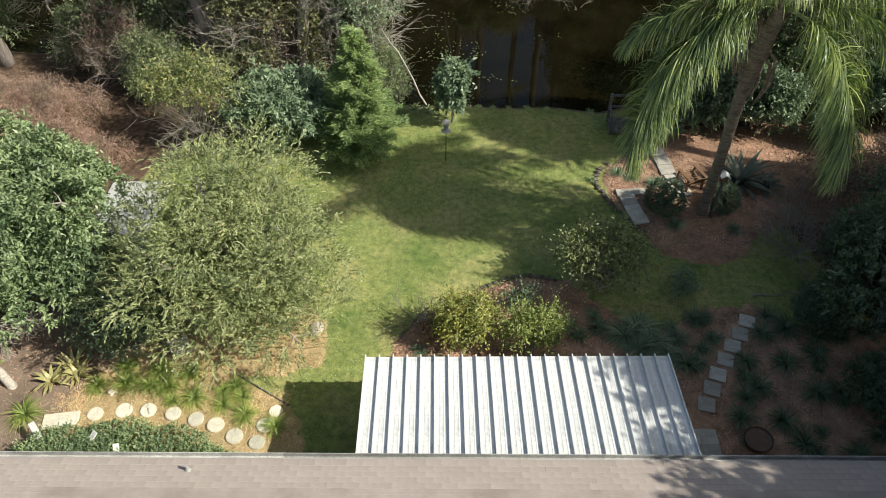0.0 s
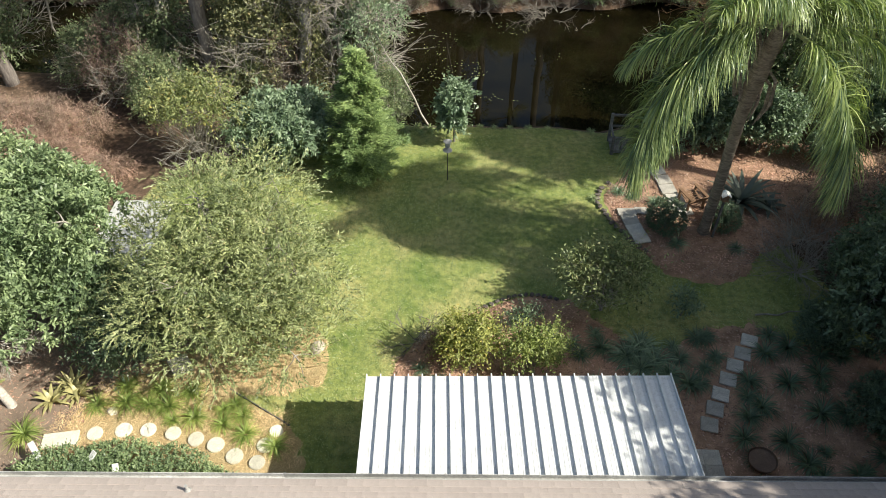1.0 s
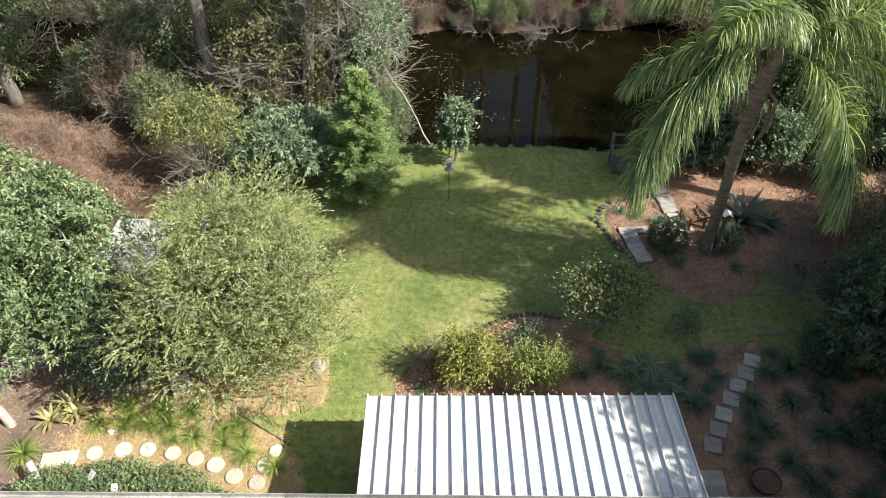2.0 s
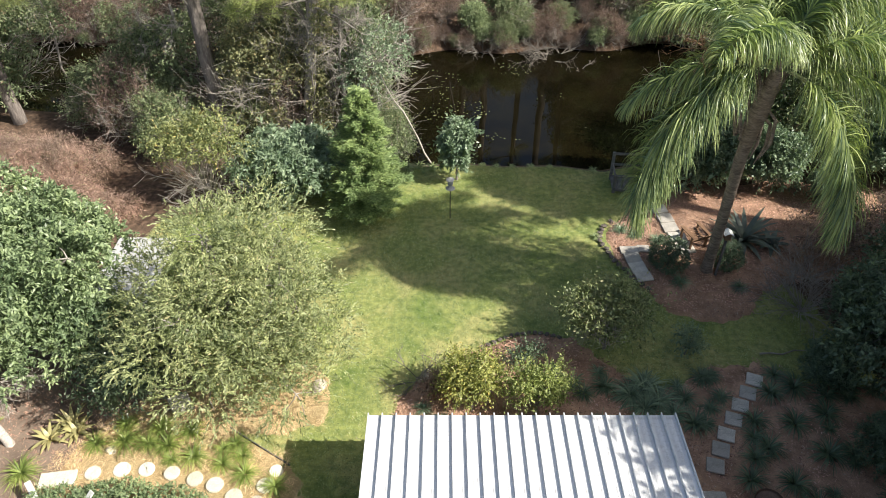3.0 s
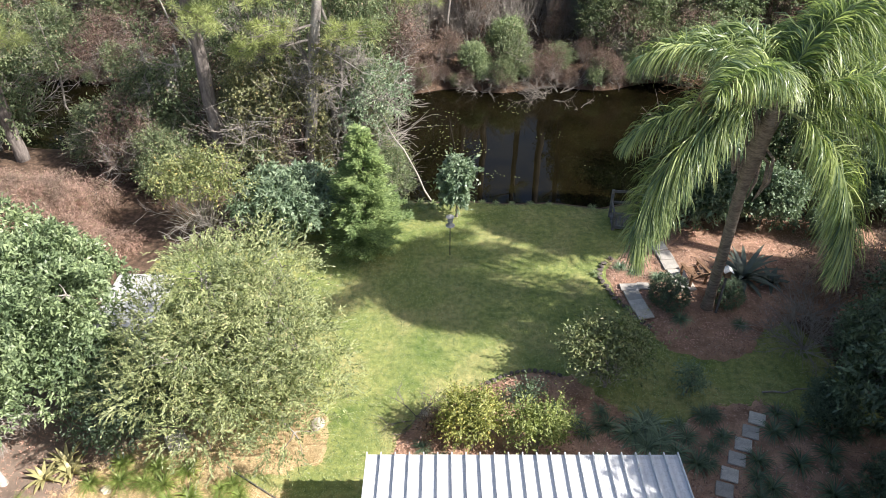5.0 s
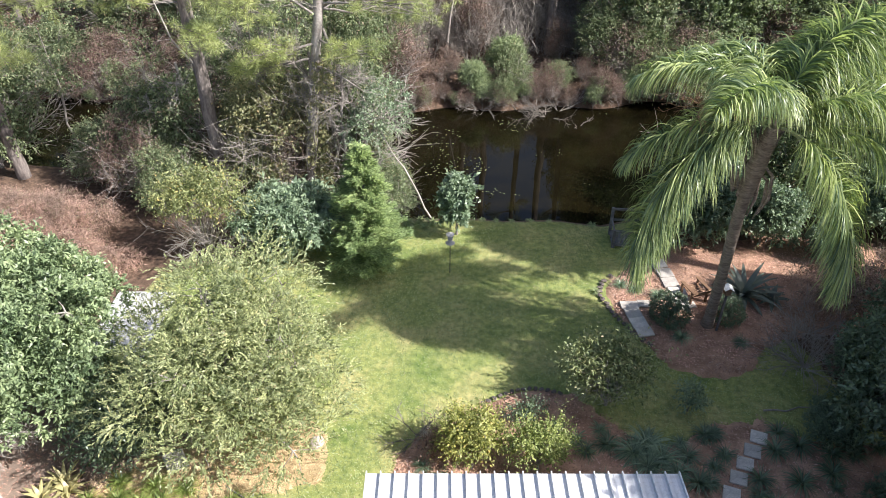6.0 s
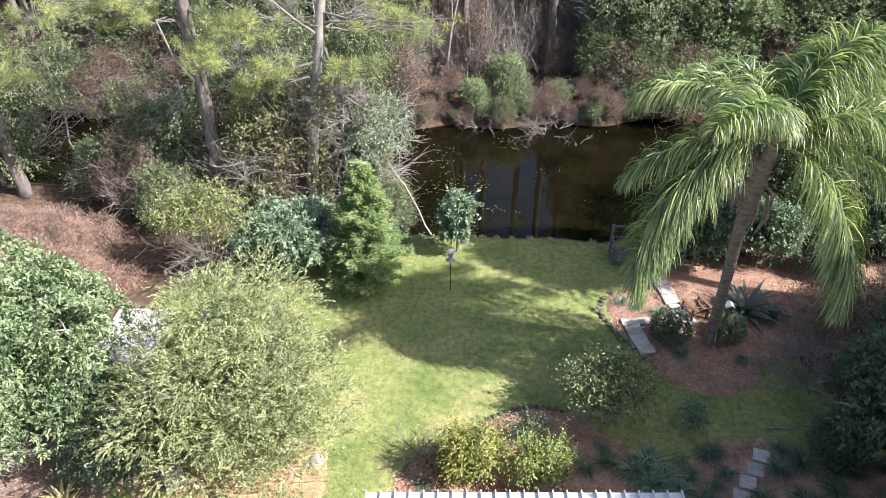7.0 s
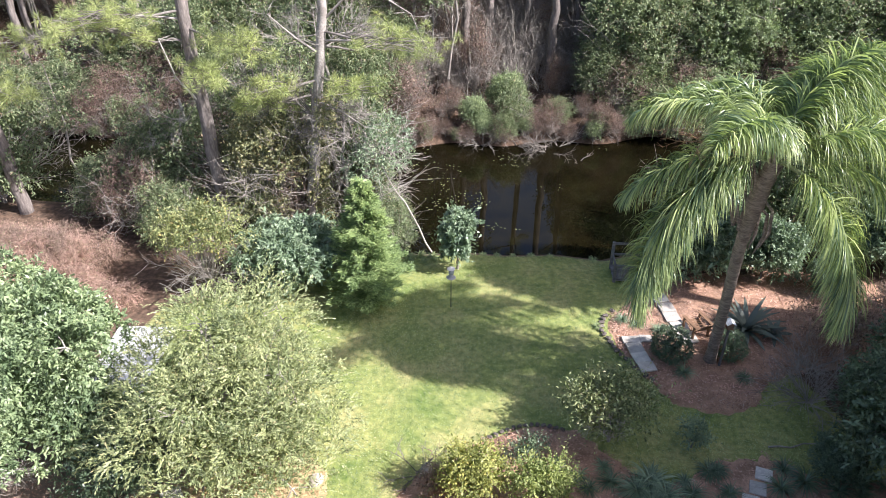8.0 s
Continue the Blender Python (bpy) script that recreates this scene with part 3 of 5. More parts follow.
# ---------------------------------------------------------------- palm
def frond(rng, length, out, rise, hang, bow=1.0):
    """Midrib verts and hanging leaflets of one feather leaf, growing along +x."""
    n = 22
    s = np.linspace(0, 1, n)
    # arc: first up and out, then over and down
    ang = rise + (hang - rise) * s ** bow
    step = length / (n - 1)
    x = np.r_[0, np.cumsum(np.cos(ang[:-1]) * step)]
    z = np.r_[0, np.cumsum(np.sin(ang[:-1]) * step)]
    y = out * np.sin(s * 2.0) * 0.25
    mid = np.c_[x, y, z]
    m = 700
    u = np.sort(rng.uniform(0.14, 1.0, m))
    b = np.stack([np.interp(u, s, mid[:, i]) for i in range(3)], 1)
    tan = unit(np.stack([np.interp(u, s, np.gradient(mid[:, i])) for i in range(3)], 1))
    sd = np.where(rng.random(m) < 0.5, -1.0, 1.0)
    lat = unit(np.cross(tan, [0, 0, 1.0])) * sd[:, None]
    ln = 1.2 * np.sin(np.clip(u * 0.85 + 0.12, 0, 1) * np.pi) ** 0.5 * rng.uniform(0.75, 1.1, m) * (length / 4.2) ** 0.5
    d0 = unit(lat * 0.9 + tan * 0.55 + rng.normal(0, 0.32, (m, 3)) + [0, 0, 0.15])
    segs = 4
    p = b
    w = 0.029
    rows = [p]
    d = d0
    for i in range(segs):
        p = p + d * (ln / segs)[:, None]
        d = unit(d + np.array([0, 0, -0.62]) * (0.7 + i * 0.4))
        rows.append(p)
    rows = np.stack(rows, 1)
    side = unit(np.cross(d0, rng.normal(0, 0.5, (m, 3)) + tan))
    ws = np.array([0.6, 1, 0.9, 0.6, 0.08]) * w / 2
    vl = rows + side[:, None] * ws[None, :, None]
    vr = rows - side[:, None] * ws[None, :, None]
    v = np.stack([vl, vr], 2).reshape(-1, 3)
    k = (segs + 1) * 2
    i, j = np.meshgrid(np.arange(m), np.arange(segs), indexing="ij")
    o = i * k + j * 2
    f = np.stack([o, o + 1, o + 3, o + 2], -1).reshape(-1, 4)
    return mid, (v, f)


def build_palm():
    rng = np.random.default_rng(31)
    palm = thing("palm_tree", (8.22, 17.35, 0.02), "tall queen palm with arching feathery green fronds", "tree")
    pts = np.array([(0, 0, -0.05), (-0.08, -0.2, 1.3), (-0.31, -0.7, 2.78), (-0.51, -1.09, 4.95), (-0.61, -1.44, 6.26), (-0.71, -1.93, 7.51), (-0.76, -2.2, 8.1)])
    zs = np.linspace(0, 1, 60)
    p = np.stack([np.interp(zs * 8.12 - 0.05, pts[:, 2], pts[:, i]) for i in range(3)], 1)
    r = np.interp(p[:, 2], [0, 0.4, 3.2, 5.3, 6.6, 8.07], [0.22, 0.165, 0.15, 0.16, 0.23, 0.15]) * (1 + 0.05 * (np.arange(60) % 3 == 0))
    part("trunk", raw_mesh("trunk", *tube(p, r, 14)), M_PALMBARK, palm, "grey-brown ringed palm trunk", smooth=True)
    boots = []
    for i in range(34):
        a, z = rng.uniform(0, 6.28), rng.uniform(5.5, 7.85)
        q = np.array([-0.68 + 0.15 * np.cos(a), -1.7 - 0.42 * (z - 7) + 0.15 * np.sin(a), z])
        o = np.array([np.cos(a), np.sin(a), 0])
        boots.append(tube([q, q + o * 0.08 + [0, 0, 0.3], q + o * 0.2 + [0, 0, 0.65]], [0.05, 0.045, 0.015], 5))
    for i in range(3):
        a, z = rng.uniform(-1.2, 0.6), rng.uniform(6.2, 6.8)
        q = np.array([-0.66 + 0.18 * np.cos(a), -1.7 - 0.4 * (z - 7) + 0.18 * np.sin(a), z])
        o = np.array([np.cos(a), np.sin(a), 0])
        boots.append(tube([q, q + o * 0.25 + [0, 0, -0.25], q + o * 0.3 + [0, 0, -0.9], q + o * 0.15 + [0, 0, -1.4]], [0.035, 0.045, 0.05, 0.01], 5))
    part("leaf_base", raw_mesh("leaf_base", *joined(boots)), M_PALMBARK, palm, "fibrous brown old leaf bases")
    # azimuth (degrees from +x), length, rise, hang (degrees)
    spec = [(182, 6.2, 40, -100, 0.38), (187, 5.8, 50, -98, 0.36), (166, 3.9, 16, -62, 0.9), (158, 4.2, 64, -52, 1.0), (140, 3.6, 72, -50, 1.05),
            (128, 3.3, 78, -52, 1.0), (108, 3.1, 82, -40, 1.1), (70, 3.4, 80, -46, 1.0), (215, 3.6, 76, -40, 1.1), (48, 4.8, 70, -42, 1.0), (32, 5.0, 62, -50, 1.0),
            (24, 5.0, 44, -52, 0.9), (8, 5.0, 28, -54, 0.85), (356, 4.8, 18, -66, 0.8), (314, 5.1, 22, -94, 0.48), (324, 4.7, 12, -92, 0.5), (18, 5.0, 74, -46, 1.1), (15, 4.6, 84, -25, 1.2), (178, 5.0, 52, -96, 0.34),
            (345, 4.6, 58, -64, 0.95)]
    for az, ln, rise, hang, bow in spec:
        mid, leaf = frond(rng, ln * 0.95, rng.uniform(-1, 1), radians(rise), radians(hang), bow)
        at = Matrix.Translation((-0.75, -2.15, 7.95)) @ Matrix.Rotation(radians(az), 4, "Z")
        fr = part("frond", raw_mesh("frond", *leaf), M_PALM, palm, "", at)
        part("midrib", raw_mesh("midrib", *tube(mid, np.linspace(0.035, 0.006, len(mid)), 5)), M_OLIVE, fr)
    dry = [bare_twigs(rng, q, 7, 0.8, 0.1, 0.9, 0.014, 4, 2) for q in ((-1.8, -1.8, 8.5), (-2.3, -1.7, 8.3))] + [limb(rng, (-0.75, -2.0, 8.0), (-2.4, -1.7, 8.4), 0.035, 0.015, 0.03, 6, -0.1)]
    part("seed_stalk", raw_mesh("seed_stalk", *joined(dry)), M_REDWOOD, palm, "dry brown branched seed stalk")
    return palm


build_palm()


# ---------------------------------------------------------------- pines and woods
def needle_tuft(rng, at, r, n):
    d = unit(rng.normal(size=(n, 3)) + [0, 0, 0.25])
    p = np.asarray(at) + d * (r * 0.15)
    return blades(p, d, rng.normal(size=(n, 3)), r * rng.uniform(0.5, 1.1, n), 0.012, 0.2, 0.0)


def pine(name, at, path, radii, branches, seed, label, tufts=44, needle=84, size=0.29, bark=None, dead=()):
    """A pine: trunk along path, and branches (height share, azimuth, length, rise) with needle tufts."""
    rng = np.random.default_rng(seed)
    ob = thing(name, at, label, "tree")
    path = np.asarray(path, float)
    s = np.linspace(0, 1, len(path))
    f = np.linspace(0, 1, 24)
    p = np.stack([np.interp(f, s, path[:, i]) for i in range(3)], 1)
    p[1:, :2] += rng.normal(0, 0.03, (23, 2))
    part("trunk", raw_mesh("trunk", *tube(p, np.interp(f, s, radii), 10)), bark or M_BARK, ob, smooth=True)
    wood, leaf = [], []
    for h, az, ln, rise in branches:
        b = np.array([np.interp(h, f, p[:, i]) for i in range(3)])
        a = radians(az)
        e = b + np.array([np.cos(a), np.sin(a), math.tan(radians(rise))]) * ln
        wood.append(limb(rng, b, e, 0.05, 0.015, 0.06, 7, 0.03, 5))
        for _ in range(tufts):
            q = b + (e - b) * rng.uniform(0.35, 1.05) + rng.normal(0, 0.12 * ln, 3) * [1, 1, 0.6]
            wood.append(limb(rng, b + (e - b) * rng.uniform(0.3, 0.9), q, 0.016, 0.007, 0.1, 4, 0, 3))
            leaf.append(needle_tuft(rng, q, size, needle))
    for pts in dead:
        pts = np.asarray(pts, float)
        bare = [tube(pts, np.linspace(0.05, 0.015, len(pts)), 5)]
        for q in pts[1:]:
            bare.append(bare_twigs(rng, q, 2, 0.7, 0.1, 0.8, 0.014, 3, 1))
        part("dead_limb", raw_mesh("dead_limb", *joined(bare)), M_PALE, ob, "bleached dead limb")
    if wood:
        tagged(part("branch", raw_mesh("branch", *joined(wood)), M_TWIG, ob, "grey bare pine limbs"), kind="stuff")
        part("needles", raw_mesh("needles", *joined(leaf)), M_NEEDLE, ob, "bright yellow-green needle tufts")
    return ob


pine("pine_tree", (-8.38, 25.0, -0.02), [(0, 0, 0), (-0.15, 0, 4), (-0.3, 0, 8), (-0.2, 0, 13), (-0.1, 0, 19)], [0.30, 0.24, 0.21, 0.17, 0.05],
     [(0.44, 300, 2.6, 2), (0.47, 190, 3.2, 12), (0.50, 330, 3.4, -4), (0.53, 215, 3.6, 5), (0.6, 90, 3, 15), (0.62, 20, 3.2, 10), (0.7, 150, 3, 15), (0.78, 280, 2.6, 20), (0.85, 60, 2.4, 25), (0.92, 200, 1.8, 30), (0.97, 330, 1.2, 40)],
     41, "tall pine with a bare grey-brown trunk",
     dead=[[(-0.3, 0, 8.3), (-1.6, -0.3, 8.5), (-3.0, -0.4, 8.3), (-4.4, -0.5, 8.35)], [(-0.25, 0, 7.0), (0.5, -0.4, 6.8), (1.2, -0.6, 6.2)], [(-0.2, 0, 5.2), (-0.8, -0.4, 6.4), (-1.1, -0.5, 7.8)]])
pine("pine_tree", (-5.06, 24.4, -0.05), [(0, 0, 0), (0.4, 0.2, 4), (1.0, 0.3, 8.2), (1.4, 0.3, 13), (1.5, 0.3, 18)], [0.22, 0.19, 0.16, 0.12, 0.05],
     [(0.36, 195, 2.6, -4), (0.39, 215, 2.3, 2), (0.40, 320, 2.4, 2), (0.46, 20, 3.6, -6), (0.49, 345, 3.4, -2), (0.55, 100, 3.0, 10), (0.6, 230, 3.0, 8), (0.68, 10, 3.0, 12), (0.78, 160, 2.4, 20), (0.88, 300, 2.0, 25), (0.96, 60, 1.2, 40)],
     42, "vine-covered pine with pale dead limbs", tufts=28, bark=M_PALE,
     dead=[[(1.1, 0.3, 8.4), (1.9, 0.1, 9.2), (3.0, 0, 9.3), (4.0, -0.1, 8.7), (4.4, -0.1, 7.7)], [(1.0, 0.3, 7.7), (1.9, 0, 7.8), (2.8, -0.1, 7.75)], [(0.9, 0.3, 7.2), (0.2, -0.3, 8.0), (-0.6, -0.4, 8.8)], [(0.6, 0.2, 5.6), (1.4, -0.3, 5.5), (2.3, -0.4, 4.9)]])
pine("pine_tree", (-17.05, 26.3, 0), [(0, 0, 0), (-0.1, 0, 4), (-0.3, 0, 9), (-0.3, 0, 17)], [0.28, 0.24, 0.2, 0.06],
     [(0.45, 320, 3.2, 0), (0.52, 20, 3.4, 2), (0.55, 280, 3.0, 0), (0.7, 120, 3, 15), (0.85, 240, 2.2, 25), (0.95, 40, 1.4, 40)], 43, "leaning grey pine trunk among shrubs")

rng = np.random.default_rng(50)
wood_bush = plant("woodland_shrub", (-11.5, 26.0, 0), "tangled woodland shrub on the pond bank", "shrub",
                  rounded(51, (0, 0, 1.9), (1.9, 1.5, 2.1), 30, 0.62, -0.7), 51, M_WOODLEAF, M_TWIG, 1900, 7, 0.12, 0.05, 0.07, group="woodland shrubs", bare=12, twig=0.4, inner=0.3)
dry_bush = plant("dry_shrub", (-14.5, 36.5, 0.4), "reddish-brown dry thicket on the far bank, coloured darker for canopy shade", "shrub",
                 rounded(52, (0, 0, 1.5), (1.8, 1.3, 1.7), 26, 0.55, -0.6), 52, M_SHADYBRUSH, M_TWIG, 1200, 7, 0.1, 0.03, 0.05, group="dry thickets", bare=26, twig=0.6, loose=0.8, inner=0.2)
light_bush = plant("woodland_shrub", (3.0, 35.4, 0.3), "light green broadleaf shrub on the far bank", "shrub",
                   rounded(53, (0, 0, 1.4), (1.4, 1.2, 1.5), 24, 0.5, -0.6), 53, M_LIGHTLEAF, M_TWIG, 1300, 7, 0.13, 0.055, 0.06, group="far bank shrubs", bare=6, twig=0.35)


light_bush.scale = (0.7, 0.7, 0.75)
wood_tree = plant("woodland_tree", (9.5, 36.8, 0.4), "broad leafy tree in the far wood", "tree",
                  rounded(54, (0, 0, 3.4), (2.6, 2.3, 3.2), 60, 0.75, -0.8), 54, M_WOODLEAF, M_TWIG, 4200, 7, 0.13, 0.055, 0.12, group="far wood trees", bare=10, twig=0.4, low=-0.4, inner=0.5)


def put(ob, x, y, s, turn=None, tall=1.0):
    z = float(ground_z(x, y))
    o = copy_thing(ob, Matrix.Translation((x, y, z - 0.03)) @ Matrix.Rotation(rng.uniform(0, 6.28) if turn is None else turn, 4, "Z"))
    o.scale = (s, s, s * tall)
    return o


vine_bush = plant("vine_thicket", (-7.0, 25.8, 0), "pale twiggy thicket hung with yellow-green creeper", "shrub",
                  rounded(55, (0, 0, 2.6), (1.5, 1.2, 2.7), 40, 0.42, -0.9), 55, M_VINE, M_PALE, 1500, 7, 0.085, 0.04, 0.06, group="creeper thickets", bare=12, twig=0.35, loose=0.8, inner=0.3)
for x, y, s, tall in ((-6.4, 26.6, 1.0, 1.2), (-3.6, 26.4, 0.9, 1.1), (-2.9, 25.6, 0.7, 0.9), (-9.9, 27.0, 0.8, 1.0), (-6.4, 25.8, 0.7, 1.0), (-12.6, 26.6, 0.7, 0.7)):
    put(vine_bush, x, y, s, None, tall)

# near bank thicket
for x, y, s, tall in ((-10.0, 25.6, 0.7, 0.9), (-7.7, 26.4, 0.9, 1.2), (-2.4, 25.2, 0.6, 1.3), (-13.6, 26.4, 0.7, 0.9),
                      (-18.4, 27.2, 1.2, 1.2), (-20.5, 26.0, 1.3, 1.2), (-10.2, 24.0, 0.7, 0.95), (-6.7, 24.9, 0.55, 1.3), (-1.9, 24.2, 0.5, 1.2),
                      (-9, 27.6, 0.8, 1.2)):
    put(wood_bush, x, y, s, None, tall)
for x, y, s in ((-8.9, 26.0, 0.8), (-6.0, 25.2, 0.8), (-11.8, 24.8, 0.7)):
    put(dry_bush, x, y, s, None, 1.5)
# far bank
for i in range(76):
    x = -36 + i * 0.95 + rng.uniform(-0.5, 0.5)
    y = float(far_shore(x)) + rng.uniform(0.1, 1.6)
    kind = (dry_bush, light_bush, wood_bush, dry_bush)[int(rng.integers(4))]
    put(kind, x, y, rng.uniform(0.6, 1.0) * (0.55 if -1.5 < x < 8 else 1.0), None, rng.uniform(0.8, 1.2))
for i in range(150):
    x, y = rng.uniform(-40, 40), rng.uniform(37.5, 64)
    if abs(x - 4.6) < 4.6:
        continue
    kind = (wood_tree, wood_tree, dry_bush, light_bush)[int(rng.integers(4))]
    put(kind, x, y, rng.uniform(0.8, 1.2), None, rng.uniform(0.9, 1.4))
for x, y, s, tall in ((11.8, 38.4, 1.1, 1.0), (19.5, 37.5, 1.2, 1.0), (8.0, 36.0, 0.6, 0.9), (23, 37, 1.2, 1.0),
                      (-12, 37, 0.9, 1.0), (-9.5, 38.5, 1.0, 1.1), (-16, 37.6, 0.9, 1.0), (-5, 38, 1.0, 1.2), (-2.5, 37.2, 0.7, 1.0), (-7, 36.6, 0.8, 1.0)):
    put(wood_tree, x, y, s, None, tall)
for i in range(90):
    x = -30 + i * 0.65 + rng.uniform(-0.3, 0.3)
    put((dry_bush, wood_bush, light_bush)[int(rng.integers(3))], x, float(far_shore(x)) + rng.uniform(-0.05, 0.5), rng.uniform(0.25, 0.45), None, rng.uniform(0.8, 1.3))

far_pine = pine("pine_tree", (-21.06, 36.7, 0.4), [(0, 0, 0), (0.05, 0, 6), (-0.1, 0, 12), (0, 0, 20)], [0.2, 0.17, 0.14, 0.05],
                [(h, a * 137.5, 2.6 * (1.15 - h), 12) for a, h in enumerate(np.linspace(0.55, 0.98, 15))], 61, "slender pine in the far wood", tufts=8, needle=40, size=0.42)
for x, y in ((1.11, 38.6), (2.41, 40.3), (5.54, 37.8), (4.6, 41.5), (7.5, 42.5), (8.8, 44), (-2.8, 40), (-7, 43), (-10, 47), (-14, 41), (-17.5, 45), (-24, 43), (11.5, 47), (14, 43), (18, 46), (22, 41), (27, 45),
             (-4.5, 50), (0.2, 52), (-12, 55), (-20, 54), (15, 55), (24, 54), (-29, 48), (31, 50), (-7, 62), (12, 63), (-17, 63), (20, 64), (-27, 60), (29, 62)):
    put(far_pine, x, y, rng.uniform(0.9, 1.2), None, rng.uniform(0.9, 1.15))

# thin saplings and tall thicket in the wood
def sapling(at, height, seed):
    r = np.random.default_rng(seed)
    ob = thing("sapling", at, "thin grey sapling in the wood", "tree", "woodland saplings")
    part("trunk", raw_mesh("trunk", *limb(r, (0, 0, 0), (r.normal(0, 0.3), r.normal(0, 0.3), height), 0.07, 0.02, 0.02, 9)), M_TWIG, ob, smooth=True)
    tagged(part("twig", raw_mesh("twig", *joined([bare_twigs(r, (0, 0, height * f), 3, 1.3, 0.5, 0.7, 0.015, 4, 2) for f in (0.4, 0.55, 0.7, 0.85)])), M_TWIG, ob), kind="stuff")
    top = np.c_[r.normal(0, 0.7, (7, 2)), r.uniform(height * 0.6, height * 1.05, 7), np.full(7, 0.55)]
    part("crown", raw_mesh("crown", *foliage(r, top, 420, 7, 0.13, 0.06, twig=0.4)), M_WOODLEAF, ob)
    return ob


young = sapling((-0.6, 37.5, 0.5), 8.0, 301)
for i in range(46):
    x = rng.uniform(-34, 34)
    x -= 6 if 1.8 < x < 7 else 0
    put(young, x, float(far_shore(x)) + rng.uniform(2.5, 20), rng.uniform(0.8, 1.4), None, rng.uniform(0.9, 1.3))
for x, y, s in ((-9.3, 26.6, 0.8), (-6.6, 26.0, 0.9), (-3.7, 25.6, 0.85), (-11.5, 26.5, 0.7), (-14.8, 27.2, 0.8), (-7.4, 26.8, 1.0), (-5.7, 26.4, 1.1)):
    put(young, x, y, s)
for i in range(26):
    x = rng.uniform(-1.5, 10.5)
    put(dry_bush, x, rng.uniform(36.5, 50), rng.uniform(0.4, 0.7), None, rng.uniform(1.2, 2.2))
for i in range(40):
    x = rng.uniform(-30, 30)
    x += 9 if 1 < x < 10 else 0
    put(far_pine, x, rng.uniform(46, 70), rng.uniform(0.9, 1.3), None, rng.uniform(0.8, 1.1))

for x, y, s, tall in ((10.6, 40.0, 1.2, 1.8), (11.2, 43.5, 1.3, 1.8), (13.2, 40.5, 1.3, 1.9), (12.2, 47.0, 1.3, 1.9), (15.5, 43, 1.3, 1.9), (10.2, 50.5, 1.3, 1.8)):
    put(wood_tree, x, y, s, None, tall)

# far bank trees, sunlight put into paler leaves; upright bare brush between far trunks
lit_tree = plant("broadleaf_tree", (13.9, 36.6, 0.4), "leafy green tree on the far bank, sunlight put in as lighter leaves", "tree",
                 rounded(56, (0, 0, 3.1), (2.3, 2.0, 2.9), 54, 0.62, -0.8), 56, M_LIGHTLEAF, M_TWIG, 3600, 7, 0.14, 0.06, 0.11, group="far bank trees", twig=0.35, low=-0.4, inner=0.5)
put(lit_tree, 17.6, 37.2, 1.05, None, 1.0)
put(lit_tree, 10.4, 36.0, 0.6, None, 0.9)
rngb = np.random.default_rng(331)
brush = solo("bare_shrub", raw_mesh("bare_shrub", *joined([bare_twigs(rngb, (rngb.normal(0, 0.6), rngb.normal(0, 0.4), 0), 3, 1.7, 1.6, 0.3, 0.022, 5, 2) for _ in range(9)])), M_TWIG,
             (0.4, 37.2, 0.5), "upright tangle of grey bare brush", "shrub", "bare far brush")
for x, y, s in ((1.9, 37.6, 1.1), (3.4, 37.0, 0.9), (4.6, 38.2, 1.2), (-0.9, 37.5, 1.2), (2.7, 39.2, 1.5), (6.6, 37.4, 0.9), (0.9, 39.8, 1.6), (5.4, 40.4, 1.5), (7.4, 39.6, 1.4), (3.9, 42.4, 1.9), (-2.2, 36.4, 1.0), (1.6, 43.0, 2.0), (6.6, 43.4, 1.9)):
    put(brush, x, y, s, None, 1.25)

# creeper on the second pine
rngv = np.random.default_rng(311)
zv = 0.3 + 5.6 * np.linspace(0, 1, 26) ** 1.7
creep = np.c_[np.interp(zv, [0, 4, 8.2], [0, 0.4, 1.0]) + 0.26 + rngv.normal(0, 0.14, 26), 0.05 + rngv.normal(0, 0.12, 26), zv, rngv.uniform(0.16, 0.3, 26)]
creeper = thing("creeper", (-5.06, 24.4, -0.05), "yellow-green creeper climbing the pine trunk", "vines")
part("foliage", raw_mesh("foliage", *foliage(rngv, creep, 900, 7, 0.09, 0.05, twig=0.2, droop=0.4)), M_VINE, creeper)
part("stem", raw_mesh("stem", *limb(rngv, (0.1, -0.2, 0), (0.75, -0.15, 6.4), 0.035, 0.015, 0.02, 9)), M_TWIG, creeper)

# oaks beside the house that shade the garden
oak = plant("oak_tree", (17.4, 8.6, 0), "spreading oak beside the garden", "tree",
            rounded(71, (0, 0, 8.8), (5.2, 5.0, 3.0), 75, 1.4, -0.6), 71, M_WOODLEAF, M_BARK, 7500, 8, 0.26, 0.13, 0.35, group="garden oaks", fork=0.55, twig=0.6, inner=0.3)
put(oak, 25, 9.2, 1.1, None, 1.1)

plant("oak_tree", (16.6, 2.9, 0), "open-crowned oak beside the house", "tree",
      rounded(73, (0, 0, 9.4), (5.6, 5.2, 3.0), 60, 1.2, -0.6), 73, M_WOODLEAF, M_BARK, 2600, 8, 0.24, 0.12, 0.32, fork=0.6, twig=0.6)
plant("oak_tree", (17.7, 11.3, 0), "narrow oak beside the garden", "tree",
      rounded(75, (0, 0, 12.0), (2.4, 1.5, 1.4), 36, 0.7, -0.8), 75, M_WOODLEAF, M_BARK, 2800, 8, 0.22, 0.11, 0.26, fork=0.75, twig=0.5, inner=0.3)
plant("oak_tree", (18.7, 16.6, 0), "tall slim oak near the pond", "tree",
      rounded(74, (0, 0, 14.0), (2.6, 1.5, 1.9), 40, 0.7, -0.8), 74, M_WOODLEAF, M_BARK, 3200, 8, 0.22, 0.11, 0.28, fork=0.75, twig=0.5, inner=0.3)

